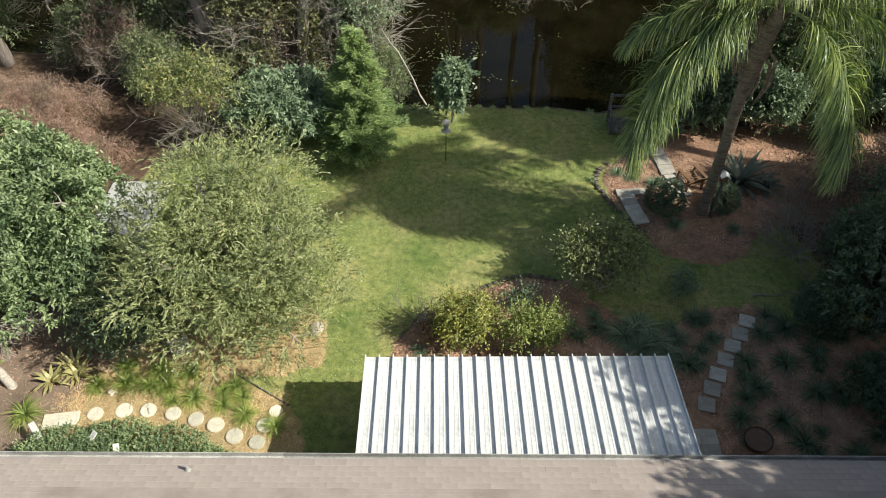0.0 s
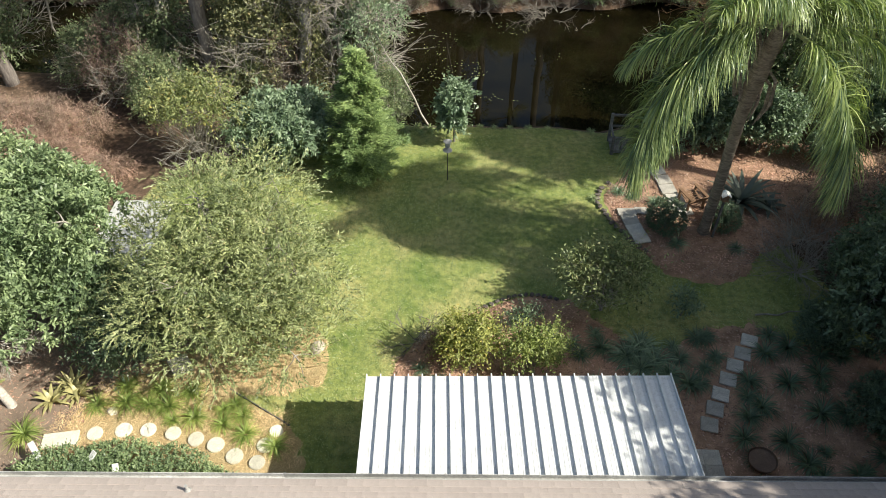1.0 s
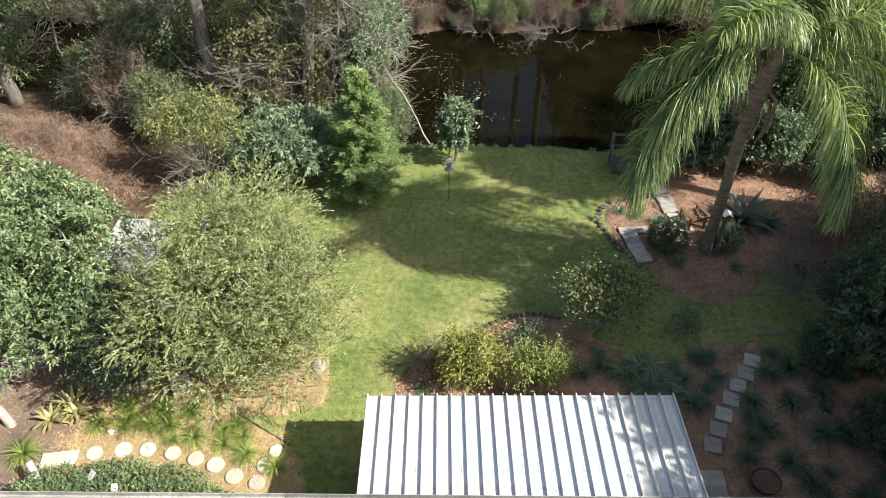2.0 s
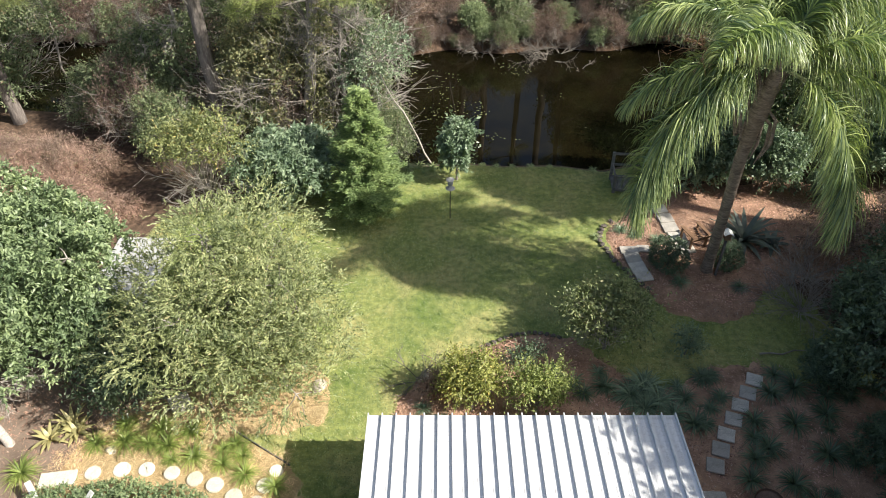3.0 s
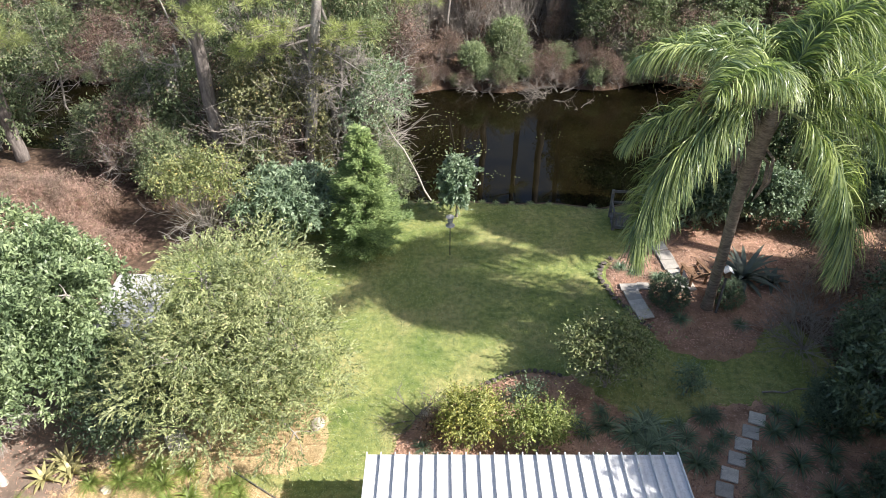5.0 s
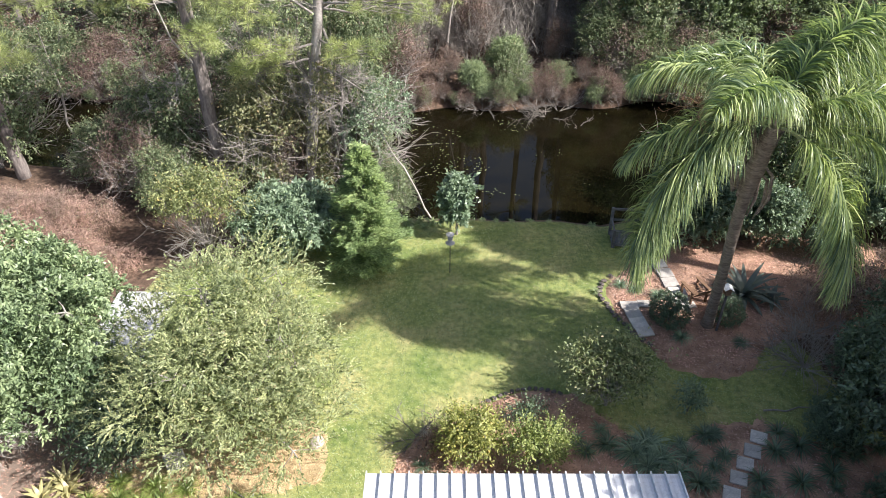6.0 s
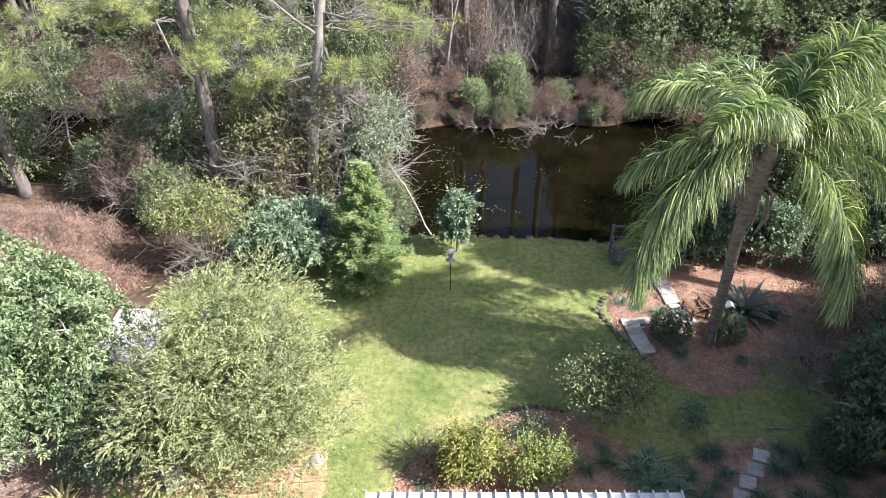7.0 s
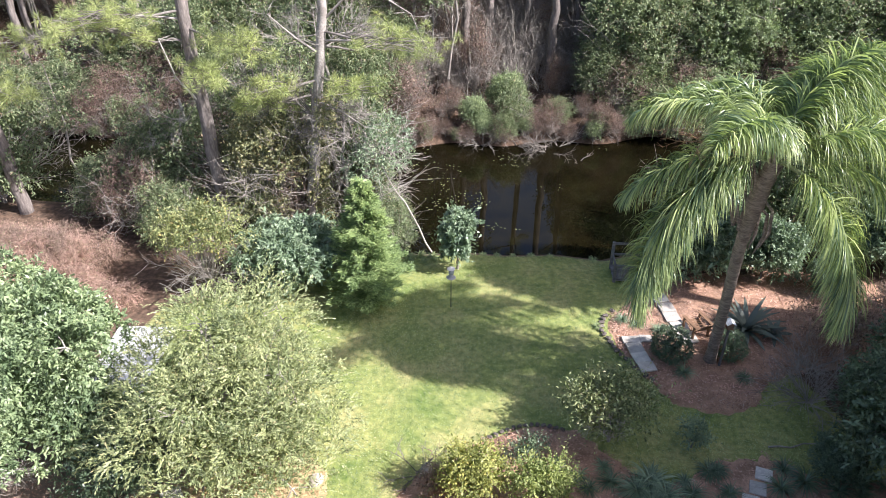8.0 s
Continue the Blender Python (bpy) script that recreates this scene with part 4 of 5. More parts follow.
# sunlit ivy and bare stems between the two pines
rngi = np.random.default_rng(317)
for x0, x1, z1, k, mat, n, bare, label in ((-7.7, -5.5, 4.6, 46, M_VINE, 2600, 26, "sunlit yellow-green ivy over pale stems"), (-4.5, -2.4, 5.6, 30, M_WOODLEAF, 1300, 34, "pale twiggy shrub with sparse green leaves"),
                                           (-10.8, -9.5, 4.0, 26, M_WOODLEAF, 1100, 18, "leafy green thicket beside the pine")):
    wall_of = np.c_[rngi.uniform(x0, x1, k) - (x0 + x1) / 2, rngi.normal(0, 0.3, k), z1 * rngi.uniform(0.1, 1, k) ** 0.8, rngi.uniform(0.3, 0.55, k)]
    plant("thicket", ((x0 + x1) / 2, 25.0 if mat is M_VINE else 25.9, -0.2), label, "shrub", wall_of, 318 + k, mat, M_PALE, n, 7, 0.12, 0.06, 0.07, fork=0.2, bare=bare, twig=0.4, lift=0.3, loose=0.7, inner=0.3)
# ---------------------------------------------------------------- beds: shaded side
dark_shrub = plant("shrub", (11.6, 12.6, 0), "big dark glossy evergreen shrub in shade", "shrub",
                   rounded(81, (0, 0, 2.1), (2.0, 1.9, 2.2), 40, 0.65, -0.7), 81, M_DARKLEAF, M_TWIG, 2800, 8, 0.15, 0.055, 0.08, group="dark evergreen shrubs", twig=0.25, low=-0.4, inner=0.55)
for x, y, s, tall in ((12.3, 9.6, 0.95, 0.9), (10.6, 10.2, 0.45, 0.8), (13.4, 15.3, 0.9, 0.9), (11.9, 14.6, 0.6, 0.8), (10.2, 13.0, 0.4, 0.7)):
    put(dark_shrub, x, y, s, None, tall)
back_shrub = plant("shrub", (9.2, 21.8, 0), "glossy dark green shrub behind the palm", "shrub",
                   rounded(82, (0, 0, 1.6), (1.5, 1.1, 1.6), 30, 0.5, -0.6), 82, M_BLUEGREEN, M_TWIG, 1800, 8, 0.14, 0.06, 0.06, group="shrubs behind the palm", twig=0.25)
for x, y, s, tall in ((11.2, 21.6, 0.8, 1.0), (8.5, 22.4, 0.75, 1.4), (13.3, 20.9, 0.55, 0.9), (15.2, 22.2, 0.9, 1.0), (17.2, 23.2, 1.0, 1.0)):
    put(back_shrub, x, y, s, None, tall)
for x, y, s, tall in ((10.5, 24.5, 1.0, 1.2), (13, 24, 1.1, 1.3), (16, 24.8, 1.3, 1.3), (19.5, 23, 1.5, 1.3), (20.5, 19.5, 1.0, 1.0), (22, 27, 1.4, 1.4)):
    put(wood_bush, x, y, s, None, tall)
for k, (x, y) in enumerate(((12.5, 17.9), (14.3, 18.4))):
    plant("dry_shrub", (x, y, 0), "tan dry vine-covered shrub beside the palm bed", "shrub", rounded(83 + k, (0, 0, 0.9), (1.5, 1.2, 0.9), 28, 0.42, -0.2), 83 + k, M_DRY, M_TWIG, 1300, 8, 0.11, 0.02, 0.04, group="dry shrubs by the palm bed", bare=14, twig=0.4, loose=0.9, droop=0.4, inner=0.4)


def twig_shrub(at, label, n, length, seed, mat, up=0.6, spread=0.8, r=0.014, depth=2, kids=5):
    rng = np.random.default_rng(seed)
    return solo("bare_shrub", raw_mesh("bare_shrub", *bare_twigs(rng, (0, 0, 0), n, length, up, spread, r, kids, depth)), mat, at, label, "shrub")


twig_shrub((10.6, 15.6, 0), "leafless grey twiggy shrub", 30, 1.5, 91, M_PALE, 0.8, 0.75)
twig_shrub((-0.7, 13.0, 0.02), "dead branching shrub with bare brown stems", 8, 0.9, 92, M_TWIG, 0.5, 1.0, kids=4)
twig_shrub((11.3, 17.0, 0), "leafless grey twiggy shrub", 16, 1.0, 93, M_TWIG, 0.6, 0.8)


# vine heap on the bank
heap = rounded(95, (0, 0, 0.3), (3.6, 2.3, 1.6), 60, 0.42, -0.1)
plant("vine_mound", (-12.3, 20.2, -0.05), "low drift of dry reddish-brown vines", "vines", rounded(96, (0, 0, 0.2), (1.7, 1.5, 0.7), 30, 0.34, -0.05), 96, M_DRY, M_TWIG, 3600, 8, 0.12, 0.011, 0.03, fork=0.3, bare=20,
      twig=0.35, loose=0.9, droop=0.5, inner=0.5)
plant("vine_mound", (-15.3, 21.7, -0.05), "heap of dry reddish-brown vines", "vines", heap, 95, M_DRY, M_TWIG, 7500, 8, 0.13, 0.011, 0.05, fork=0.3, bare=30, twig=0.4, loose=0.9, droop=0.5, inner=0.5)


# ---------------------------------------------------------------- clumps
def clump_mesh(seed, n, length, width, rise=0.9):
    """A fountain of arching strap leaves."""
    rng = np.random.default_rng(seed)
    a = rng.uniform(0, 6.283, n)
    o = np.c_[np.cos(a), np.sin(a), np.zeros(n)]
    ln = length * rng.uniform(0.35, 1.15, n)
    el = rng.uniform(0.3, 1.5, n) * rise
    rows, p = [], o * 0.03 * rng.random((n, 1))
    seg = 4
    rows.append(p)
    for i in range(seg):
        e = el - i * 0.5
        p = p + (o * np.cos(e)[:, None] + np.array([0, 0, 1.0]) * np.sin(e)[:, None]) * (ln / seg)[:, None]
        rows.append(p)
    rows = np.stack(rows, 1)
    rows[:, :, 2] = np.maximum(rows[:, :, 2], 0.005)
    sd = np.cross(o, [0, 0, 1.0])
    ws = np.array([0.6, 1, 1, 0.7, 0.05]) * width / 2
    v = np.stack([rows + sd[:, None] * ws[None, :, None], rows - sd[:, None] * ws[None, :, None]], 2).reshape(-1, 3)
    i, j = np.meshgrid(np.arange(n), np.arange(seg), indexing="ij")
    k = i * (seg + 1) * 2 + j * 2
    return raw_mesh("grass_clump", v, np.stack([k, k + 1, k + 3, k + 2], -1).reshape(-1, 4))


def clumps(places, seed, n, length, width, mat, label, group, name="grass_clump", category="plant", rise=0.9):
    me = clump_mesh(seed, n, length, width, rise)
    rng = np.random.default_rng(seed)
    for x, y, s in places:
        m = Matrix.LocRotScale((x, y, float(ground_z(x, y)) + 0.04), Euler((0, 0, rng.uniform(0, 6))), (s, s, s))
        solo(name, me, mat, m, label, category, group)


clumps([(-10.06, 10.09, 1.15), (-8.57, 10.93, 0.9), (-7.87, 11.0, 1.0), (-7.3, 10.95, 0.9), (-6.8, 10.9, 1.05), (-6.08, 10.56, 1.0), (-5.34, 10.36, 0.85), (-4.73, 10.07, 0.95), (-5.1, 10.9, 0.8),
        (-6.31, 11.3, 0.95), (-7.1, 11.4, 1.0), (-5.4, 10.8, 0.7), (-3.96, 9.75, 0.9), (-8.0, 11.5, 0.9), (-4.9, 10.6, 0.8), (-6.6, 10.5, 0.7)],
       101, 260, 0.6, 0.01, M_STRAP, "arching green grass-like clump in pine straw", "border grass clumps")
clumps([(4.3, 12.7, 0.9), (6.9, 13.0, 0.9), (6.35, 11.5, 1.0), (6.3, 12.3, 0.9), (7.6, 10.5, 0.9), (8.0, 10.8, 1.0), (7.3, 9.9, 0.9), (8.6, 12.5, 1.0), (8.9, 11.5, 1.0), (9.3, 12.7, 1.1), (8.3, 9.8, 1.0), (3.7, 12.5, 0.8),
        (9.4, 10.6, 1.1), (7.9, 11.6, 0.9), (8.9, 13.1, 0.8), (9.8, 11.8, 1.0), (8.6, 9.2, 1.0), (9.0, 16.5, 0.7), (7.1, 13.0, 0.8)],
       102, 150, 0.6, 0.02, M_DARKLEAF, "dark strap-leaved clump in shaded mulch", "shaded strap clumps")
clumps([(4.9, 12.4, 1.3), (5.3, 12.6, 1.4), (5.6, 12.2, 1.3), (5.2, 12.0, 1.2), (5.9, 11.8, 1.0), (7.25, 16.75, 0.85), (7.0, 18.7, 0.8), (5.9, 19.3, 0.7), (6.3, 19.0, 0.7)],
       103, 170, 0.6, 0.018, M_BLUEGREEN, "grey-green strap-leaved perennial clump", "grey-green clumps")
rngc = np.random.default_rng(401)
more = []
while len(more) < 22:
    x, y = rngc.uniform(6.4, 11.5), rngc.uniform(8.6, 13.1)
    lane = np.interp(y, [9, 10.3, 12.9, 13.2], [6.2, 6.56, 8.33, 8.5])
    if abs(x - lane) > 0.55:
        more.append((x, y, rngc.uniform(0.6, 1.05)))
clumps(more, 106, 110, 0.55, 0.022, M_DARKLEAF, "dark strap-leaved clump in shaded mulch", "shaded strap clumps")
clumps([(x, y, s) for x, y, s in ((3.0, 13.3, 0.8), (3.5, 12.9, 0.9), (2.9, 12.7, 0.7), (4.2, 13.2, 0.8), (5.4, 13.0, 0.8), (6.2, 12.7, 0.8), (4.0, 11.6, 0.9), (4.8, 11.2, 0.9), (5.5, 11.0, 0.9), (0.0, 11.6, 0.8), (-0.5, 12.0, 0.8), (1.5, 13.4, 0.6))],
       107, 110, 0.5, 0.018, M_BLUEGREEN, "grey-green strap-leaved perennial clump", "grey-green clumps")
plant("shrub", (6.7, 13.9, 0), "small feathery shrub in the shaded lawn", "shrub", rounded(402, (0, 0, 0.45), (0.55, 0.45, 0.4), 12, 0.16), 402, M_BLUEGREEN, M_TWIG, 150, 7, 0.08, 0.025, 0.02)
plant("shrub", (2.2, 13.5, 0), "low dark green shrub in mulch", "shrub", rounded(403, (0, 0, 0.35), (0.45, 0.4, 0.35), 10, 0.16), 403, M_DARKLEAF, M_TWIG, 130, 7, 0.07, 0.03, 0.02)
plant("shrub", (-0.2, 12.6, 0), "low dark reddish shrub in mulch", "shrub", rounded(404, (0, 0, 0.35), (0.5, 0.4, 0.35), 10, 0.2), 404, M_DRY, M_TWIG, 260, 7, 0.07, 0.03, 0.02)
solo("fallen_stick", raw_mesh("fallen_stick", *limb(rngc, (-0.8, 0, 0.05), (0.8, 0.15, 0.06), 0.03, 0.015, 0.03, 6)), M_TWIG, (9.6, 13.9, 0.0), "pale fallen stick on the lawn", "branch")
M_GOLD = leafy("golden_leaf", (0.5, 0.46, 0.06), (0.88, 0.76, 0.2), None, 0.4, 0.3)
clumps([(5.75, 17.3, 0.5), (6.0, 17.25, 0.5), (5.6, 23.1, 0.6), (-1.3, 23.2, 0.9), (-0.9, 23.4, 0.8), (-0.4, 23.2, 0.8), (0.1, 23.3, 0.7), (5.0, 19.0, 0.6),
        (0.9, 23.4, 0.5), (1.5, 23.5, 0.45), (2.0, 23.35, 0.5), (2.6, 23.5, 0.4), (3.3, 23.4, 0.5), (4.0, 23.3, 0.4), (-1.8, 23.1, 0.8), (-2.1, 22.6, 0.7), (-0.7, 22.9, 0.6)], 105, 70, 0.45, 0.03, M_GRASS, "light green leafy clump", "waterside clumps")

# ---------------------------------------------------------------- paving
def stone_disc(seed, r=0.2, h=0.05):
    rng = np.random.default_rng(seed)
    bm = bmesh.new()
    bmesh.ops.create_cone(bm, cap_ends=True, segments=26, radius1=r, radius2=r * 0.97, depth=h)
    for v in bm.verts:
        k = 1 + rng.normal(0, 0.012)
        v.co.x *= k
        v.co.y *= k
    top = [e for e in bm.edges if all(v.co.z > 0 for v in e.verts)]
    bmesh.ops.bevel(bm, geom=top, offset=0.012, segments=2, affect="EDGES")
    return bm_mesh("stepping_stone", bm)


disc = stone_disc(1)
rng = np.random.default_rng(111)
for x, y in ((-8.38, 10.12), (-7.71, 10.21), (-7.12, 10.22), (-6.49, 10.12), (-5.9, 9.96), (-5.39, 9.80), (-4.88, 9.49), (-4.32, 9.32), (-4.2, 9.78), (-4.0, 10.17)):
    s = rng.uniform(0.95, 1.06)
    if (x, y) == (-4.0, 10.17):
        s = 0.85
    solo("stepping_stone", disc, M_STONE, Matrix.LocRotScale((x, y, 0.075), Euler((rng.normal(0, 0.02), rng.normal(0, 0.02), rng.uniform(0, 6))), (s, s, 1)),
         "round cream concrete stepping stone in pine straw", "stepping stone", "round stepping stones")
bm = bmesh.new()
box(bm, -0.42, -0.2, -0.03, 0.42, 0.2, 0.03, 0.01)
solo("concrete_slab", bm, M_STONE, pose(-9.15, 9.95, 0.08, 0, 0, 8), "pale rectangular concrete slab in the bed", "slab")
bm = bmesh.new()
box(bm, -0.21, -0.21, -0.03, 0.21, 0.21, 0.025, 0.012)
square = bm_mesh("paver", bm)
for i, (x, y) in enumerate(((8.33, 12.94), (8.02, 12.5), (7.7, 12.1), (7.4, 11.66), (7.08, 11.2), (6.82, 10.76), (6.56, 10.3))):
    solo("paver", square, M_PAVER, Matrix.LocRotScale((x, y, 0.085), Euler((rng.normal(0, 0.02), rng.normal(0, 0.02), radians(-24 + i * 1.2 + rng.normal(0, 2)))), None),
         "square grey concrete paver in brown mulch", "paver", "square path pavers")
pad = thing("paved_pad", pose(6.03, 8.6, 0.05, 0, 0, -2), "pad of square grey pavers beside the patio", "paving", kind="structure")
for i in range(2):
    for j in range(4):
        part("paver", square, M_PAVER, pad, "", Matrix.Translation((-0.1 + i * 0.42, -0.45 + j * 0.42, 0.03 + rng.normal(0, 0.003))))
for x, y, w, d, rz in ((5.98, 18.25, 0.3, 0.16, 3), (6.02, 17.85, 0.25, 0.24, 8), (6.1, 17.4, 0.25, 0.24, 10), (6.2, 16.98, 0.25, 0.2, 10), (6.45, 18.3, 0.2, 0.16, 0),
                       (7.5, 19.9, 0.26, 0.24, 8), (7.55, 19.4, 0.26, 0.24, 6), (7.68, 18.9, 0.28, 0.24, 4), (7.8, 18.35, 0.28, 0.27, 8), (7.4, 20.4, 0.26, 0.22, 10)):
    bm = bmesh.new()
    box(bm, -w, -d, -0.03, w, d, 0.03, 0.012)
    solo("paver", bm, M_PAVER, pose(x, y, 0.115, rng.normal(0, 0.8), rng.normal(0, 0.8), rz), "pale weathered paver in the palm bed path", "paver", "palm bed pavers")
bm = bmesh.new()
box(bm, -0.95, -1.6, -0.05, 0.95, 1.95, 0.05, 0.02)
solo("white_slab", bm, M_WHITE, pose(-9.75, 16.95, 0.06, 0, 0, -3), "white concrete pad between the trees", "slab", kind="structure")


def rock_mesh(seed, size, squash=0.6):
    rng = np.random.default_rng(seed)
    bm = bmesh.new()
    bmesh.ops.create_icosphere(bm, subdivisions=2, radius=size)
    off = Vector(rng.uniform(0, 50, 3))
    for v in bm.verts:
        v.co *= 0.8 + 0.5 * noise.noise(v.co / size * 1.1 + off)
        v.co.z *= squash
    return bm_mesh("rock", bm)


solo("rock", rock_mesh(1, 0.26), M_ROCK, pose(-3.27, 12.72, 0.1, 0, 0, 20), "tan field rock at the straw bed's edge", "rock")
solo("rock", rock_mesh(2, 0.2), M_ROCK, pose(-0.45, 13.1, 0.1), "pale rock under a dead shrub", "rock")
solo("rock", rock_mesh(3, 0.16), M_ROCK, pose(-8.15, 10.75, 0.08), "small rock among the grass clumps", "rock")
bm = bmesh.new()
box(bm, -0.26, -0.26, -0.025, 0.26, 0.26, 0.025, 0.01)
solo("stone_slab", bm, M_PAVER, pose(-6.75, 12.05, 0.24, 28, 10, 40), "tilted square grey slab under the tree", "slab")
# edging stones round the palm bed and the front bed
edge = rock_mesh(5, 0.1, 0.7)
path = [(5.75, 17.2), (5.55, 17.6), (5.4, 18.0), (5.25, 18.4), (5.15, 18.8), (5.2, 19.2), (5.4, 19.55), (5.65, 19.8), (5.95, 16.85), (6.25, 16.5), (5.65, 17.4), (5.47, 17.8), (5.32, 18.2), (5.2, 18.6), (5.15, 19.0), (5.3, 19.38), (5.85, 17.02), (6.1, 16.68)]
for x, y in path:
    solo("edging_stone", edge, M_EDGE, Matrix.LocRotScale((x + rng.normal(0, 0.02), y, 0.05), Euler((0, 0, rng.uniform(0, 6))), (1, 1.2, 0.9)), "small dark edging stone round the bed", "edging stone", "bed edging stones")
for i in range(14):
    u = i / 13
    x, y = 1.1 + 2.2 * u, 14.15 + 0.55 * math.sin(u * 2.4)
    solo("edging_stone", edge, M_EDGE, Matrix.LocRotScale((x, y, 0.04), Euler((0, 0, rng.uniform(0, 6))), (0.8, 0.9, 0.7)), "small edging stone round the bed", "edging stone", "front bed edging stones")
bm = bmesh.new()
box(bm, -1.0, -0.012, 0, 1.0, 0.012, 0.075, 0.003)
solo("edging_board", bm, M_DARKWOOD, pose(-4.55, 10.9, 0.0, 0, 0, -33), "dark timber edging board between lawn and straw", "edging", kind="structure")

# ---------------------------------------------------------------- hedge by the wall
hedge = thing("low_hedge", (-7.2, 8.75, 0.02), "low clipped glossy green hedge by the house", "hedge")
hr = np.random.default_rng(121)
hl = []
for _ in range(220):
    x = hr.uniform(-2.3, 2.3)
    top = 0.78 - (0.08 if x < 0 else 0.17) * x * x
    y = hr.uniform(-0.75, max(-0.6, top))
    hl.append((x, y, 0.32 + hr.normal(0, 0.03), 0.26))
part("crown", raw_mesh("crown", *foliage(hr, np.array(hl), 14000, 7, 0.055, 0.034, twig=0.1, low=-0.1, inner=0.5)), M_GLOSS, hedge)
hs = joined([limb(hr, (x, y, -0.02), (x + hr.normal(0, 0.08), y, z), 0.02, 0.008, 0.05, 4, 0, 4) for x, y, z, _ in hl[:50]])
tagged(part("stem", raw_mesh("stem", *hs), M_TWIG, hedge, "thin woody stems"), kind="stuff")
for x, y, rz, tilt in ((-9.35, 9.35, 40, 30), (-8.02, 9.1, -38, 35), (-7.3, 8.75, 15, 28)):
    bm = bmesh.new()
    box(bm, -0.07, -0.24, -0.02, 0.07, 0.24, 0.02, 0.008)
    box(bm, -0.03, -0.03, -0.5, 0.03, 0.03, -0.02, 0.004)
    solo("white_board", bm, M_WHITE, pose(x, y, 0.55, tilt, 0, rz), "white painted board on a stake in the hedge", "garden stake", "white boards in the hedge")

# pale leaning tree and dry twigs at the house corner
rngp = np.random.default_rng(131)
lean = thing("bare_tree", (-10.72, 10.95, 0), "pale leaning trunk with bare grey twigs", "tree")
part("trunk", raw_mesh("trunk", *limb(rngp, (0, 0, -0.05), (-1.6, 0.6, 4.0), 0.12, 0.07, 0.03, 9, sides=9)), M_PALE, lean, smooth=True)
tw = [limb(rngp, (-0.8, 0.3, 2.0), (0.45, 0.65, 1.7), 0.03, 0.015, 0.05, 5), bare_twigs(rngp, (0.45, 0.65, 1.7), 9, 0.75, -0.25, 0.45, 0.012, 5, 2), bare_twigs(rngp, (0.1, 0.55, 1.8), 8, 0.8, -0.15, 0.5, 0.012, 5, 2)]
tagged(part("twig", raw_mesh("twig", *joined(tw)), M_PALE, lean, "thin dry grey twigs"), kind="stuff")

# ---------------------------------------------------------------- palm bed things
ball = thing("round_shrub", (7.05, 17.55, 0.05), "clipped dark green ball shrub in the palm bed", "shrub", "clipped ball shrubs")
ball.scale = (1.45, 1.45, 1.3)
br = np.random.default_rng(141)
bl = np.c_[unit(br.normal(size=(40, 3))) * 0.28 + [0, 0, 0.38], np.full(40, 0.16)]
part("crown", raw_mesh("crown", *foliage(br, bl, 2800, 6, 0.036, 0.018, twig=0.05, low=-0.9, inner=0.6)), M_DARKLEAF, ball)
part("trunk", raw_mesh("trunk", *stems(br, bl, 0.03, limit=10)), M_TWIG, ball)
o = copy_thing(ball, Matrix.Translation((8.85, 17.6, 0.05)))
o.scale = (1.25, 1.25, 1.1)


def agave(at, seed, n=26, length=1.05, name="agave", label="large grey-green agave with thick pointed leaves", mat=M_AGAVE, wide=0.085):
    rng = np.random.default_rng(seed)
    ob = thing(name, at, label, name)
    for i in range(n):
        az, el = i * 2.4 + rng.normal(0, 0.1), 1.35 - 1.15 * (i / n) + rng.normal(0, 0.06)
        ln = length * rng.uniform(0.8, 1.1)
        bm = bmesh.new()
        rings = []
        for k in range(6):
            s = k / 5
            w = wide * (0.75 + 0.6 * s - 1.33 * s ** 2.2) + 0.004
            e = el - 0.45 * s
            x, z = ln * s * math.cos(e) + 0.04, ln * s * math.sin(e) + 0.05
            rings.append([bm.verts.new(p) for p in ((x, -w, z + w * 0.35), (x, 0, z - 0.012), (x, w, z + w * 0.35), (x, 0, z + 0.02))])
        for a, b in zip(rings, rings[1:]):
            for k in range(4):
                bm.faces.new((a[k], a[(k + 1) % 4], b[(k + 1) % 4], b[k]))
        part("leaf", bm, mat, ob, "", Matrix.Rotation(az, 4, "Z"))
    return ob


agave((9.75, 18.7, 0.05), 151, 26, 1.2, wide=0.1)
for x, y, s in ((-9.75, 11.05, 0.46), (-9.35, 11.5, 0.58), (-9.15, 11.25, 0.46)):
    agave((x, y, 0.04), int(s * 100), 16, s, "bromeliad", "yellow-variegated bromeliad with broad strap leaves", M_GOLD, 0.055)
agave((10.6, 18.5, 0.05), 152, 18, 0.55)


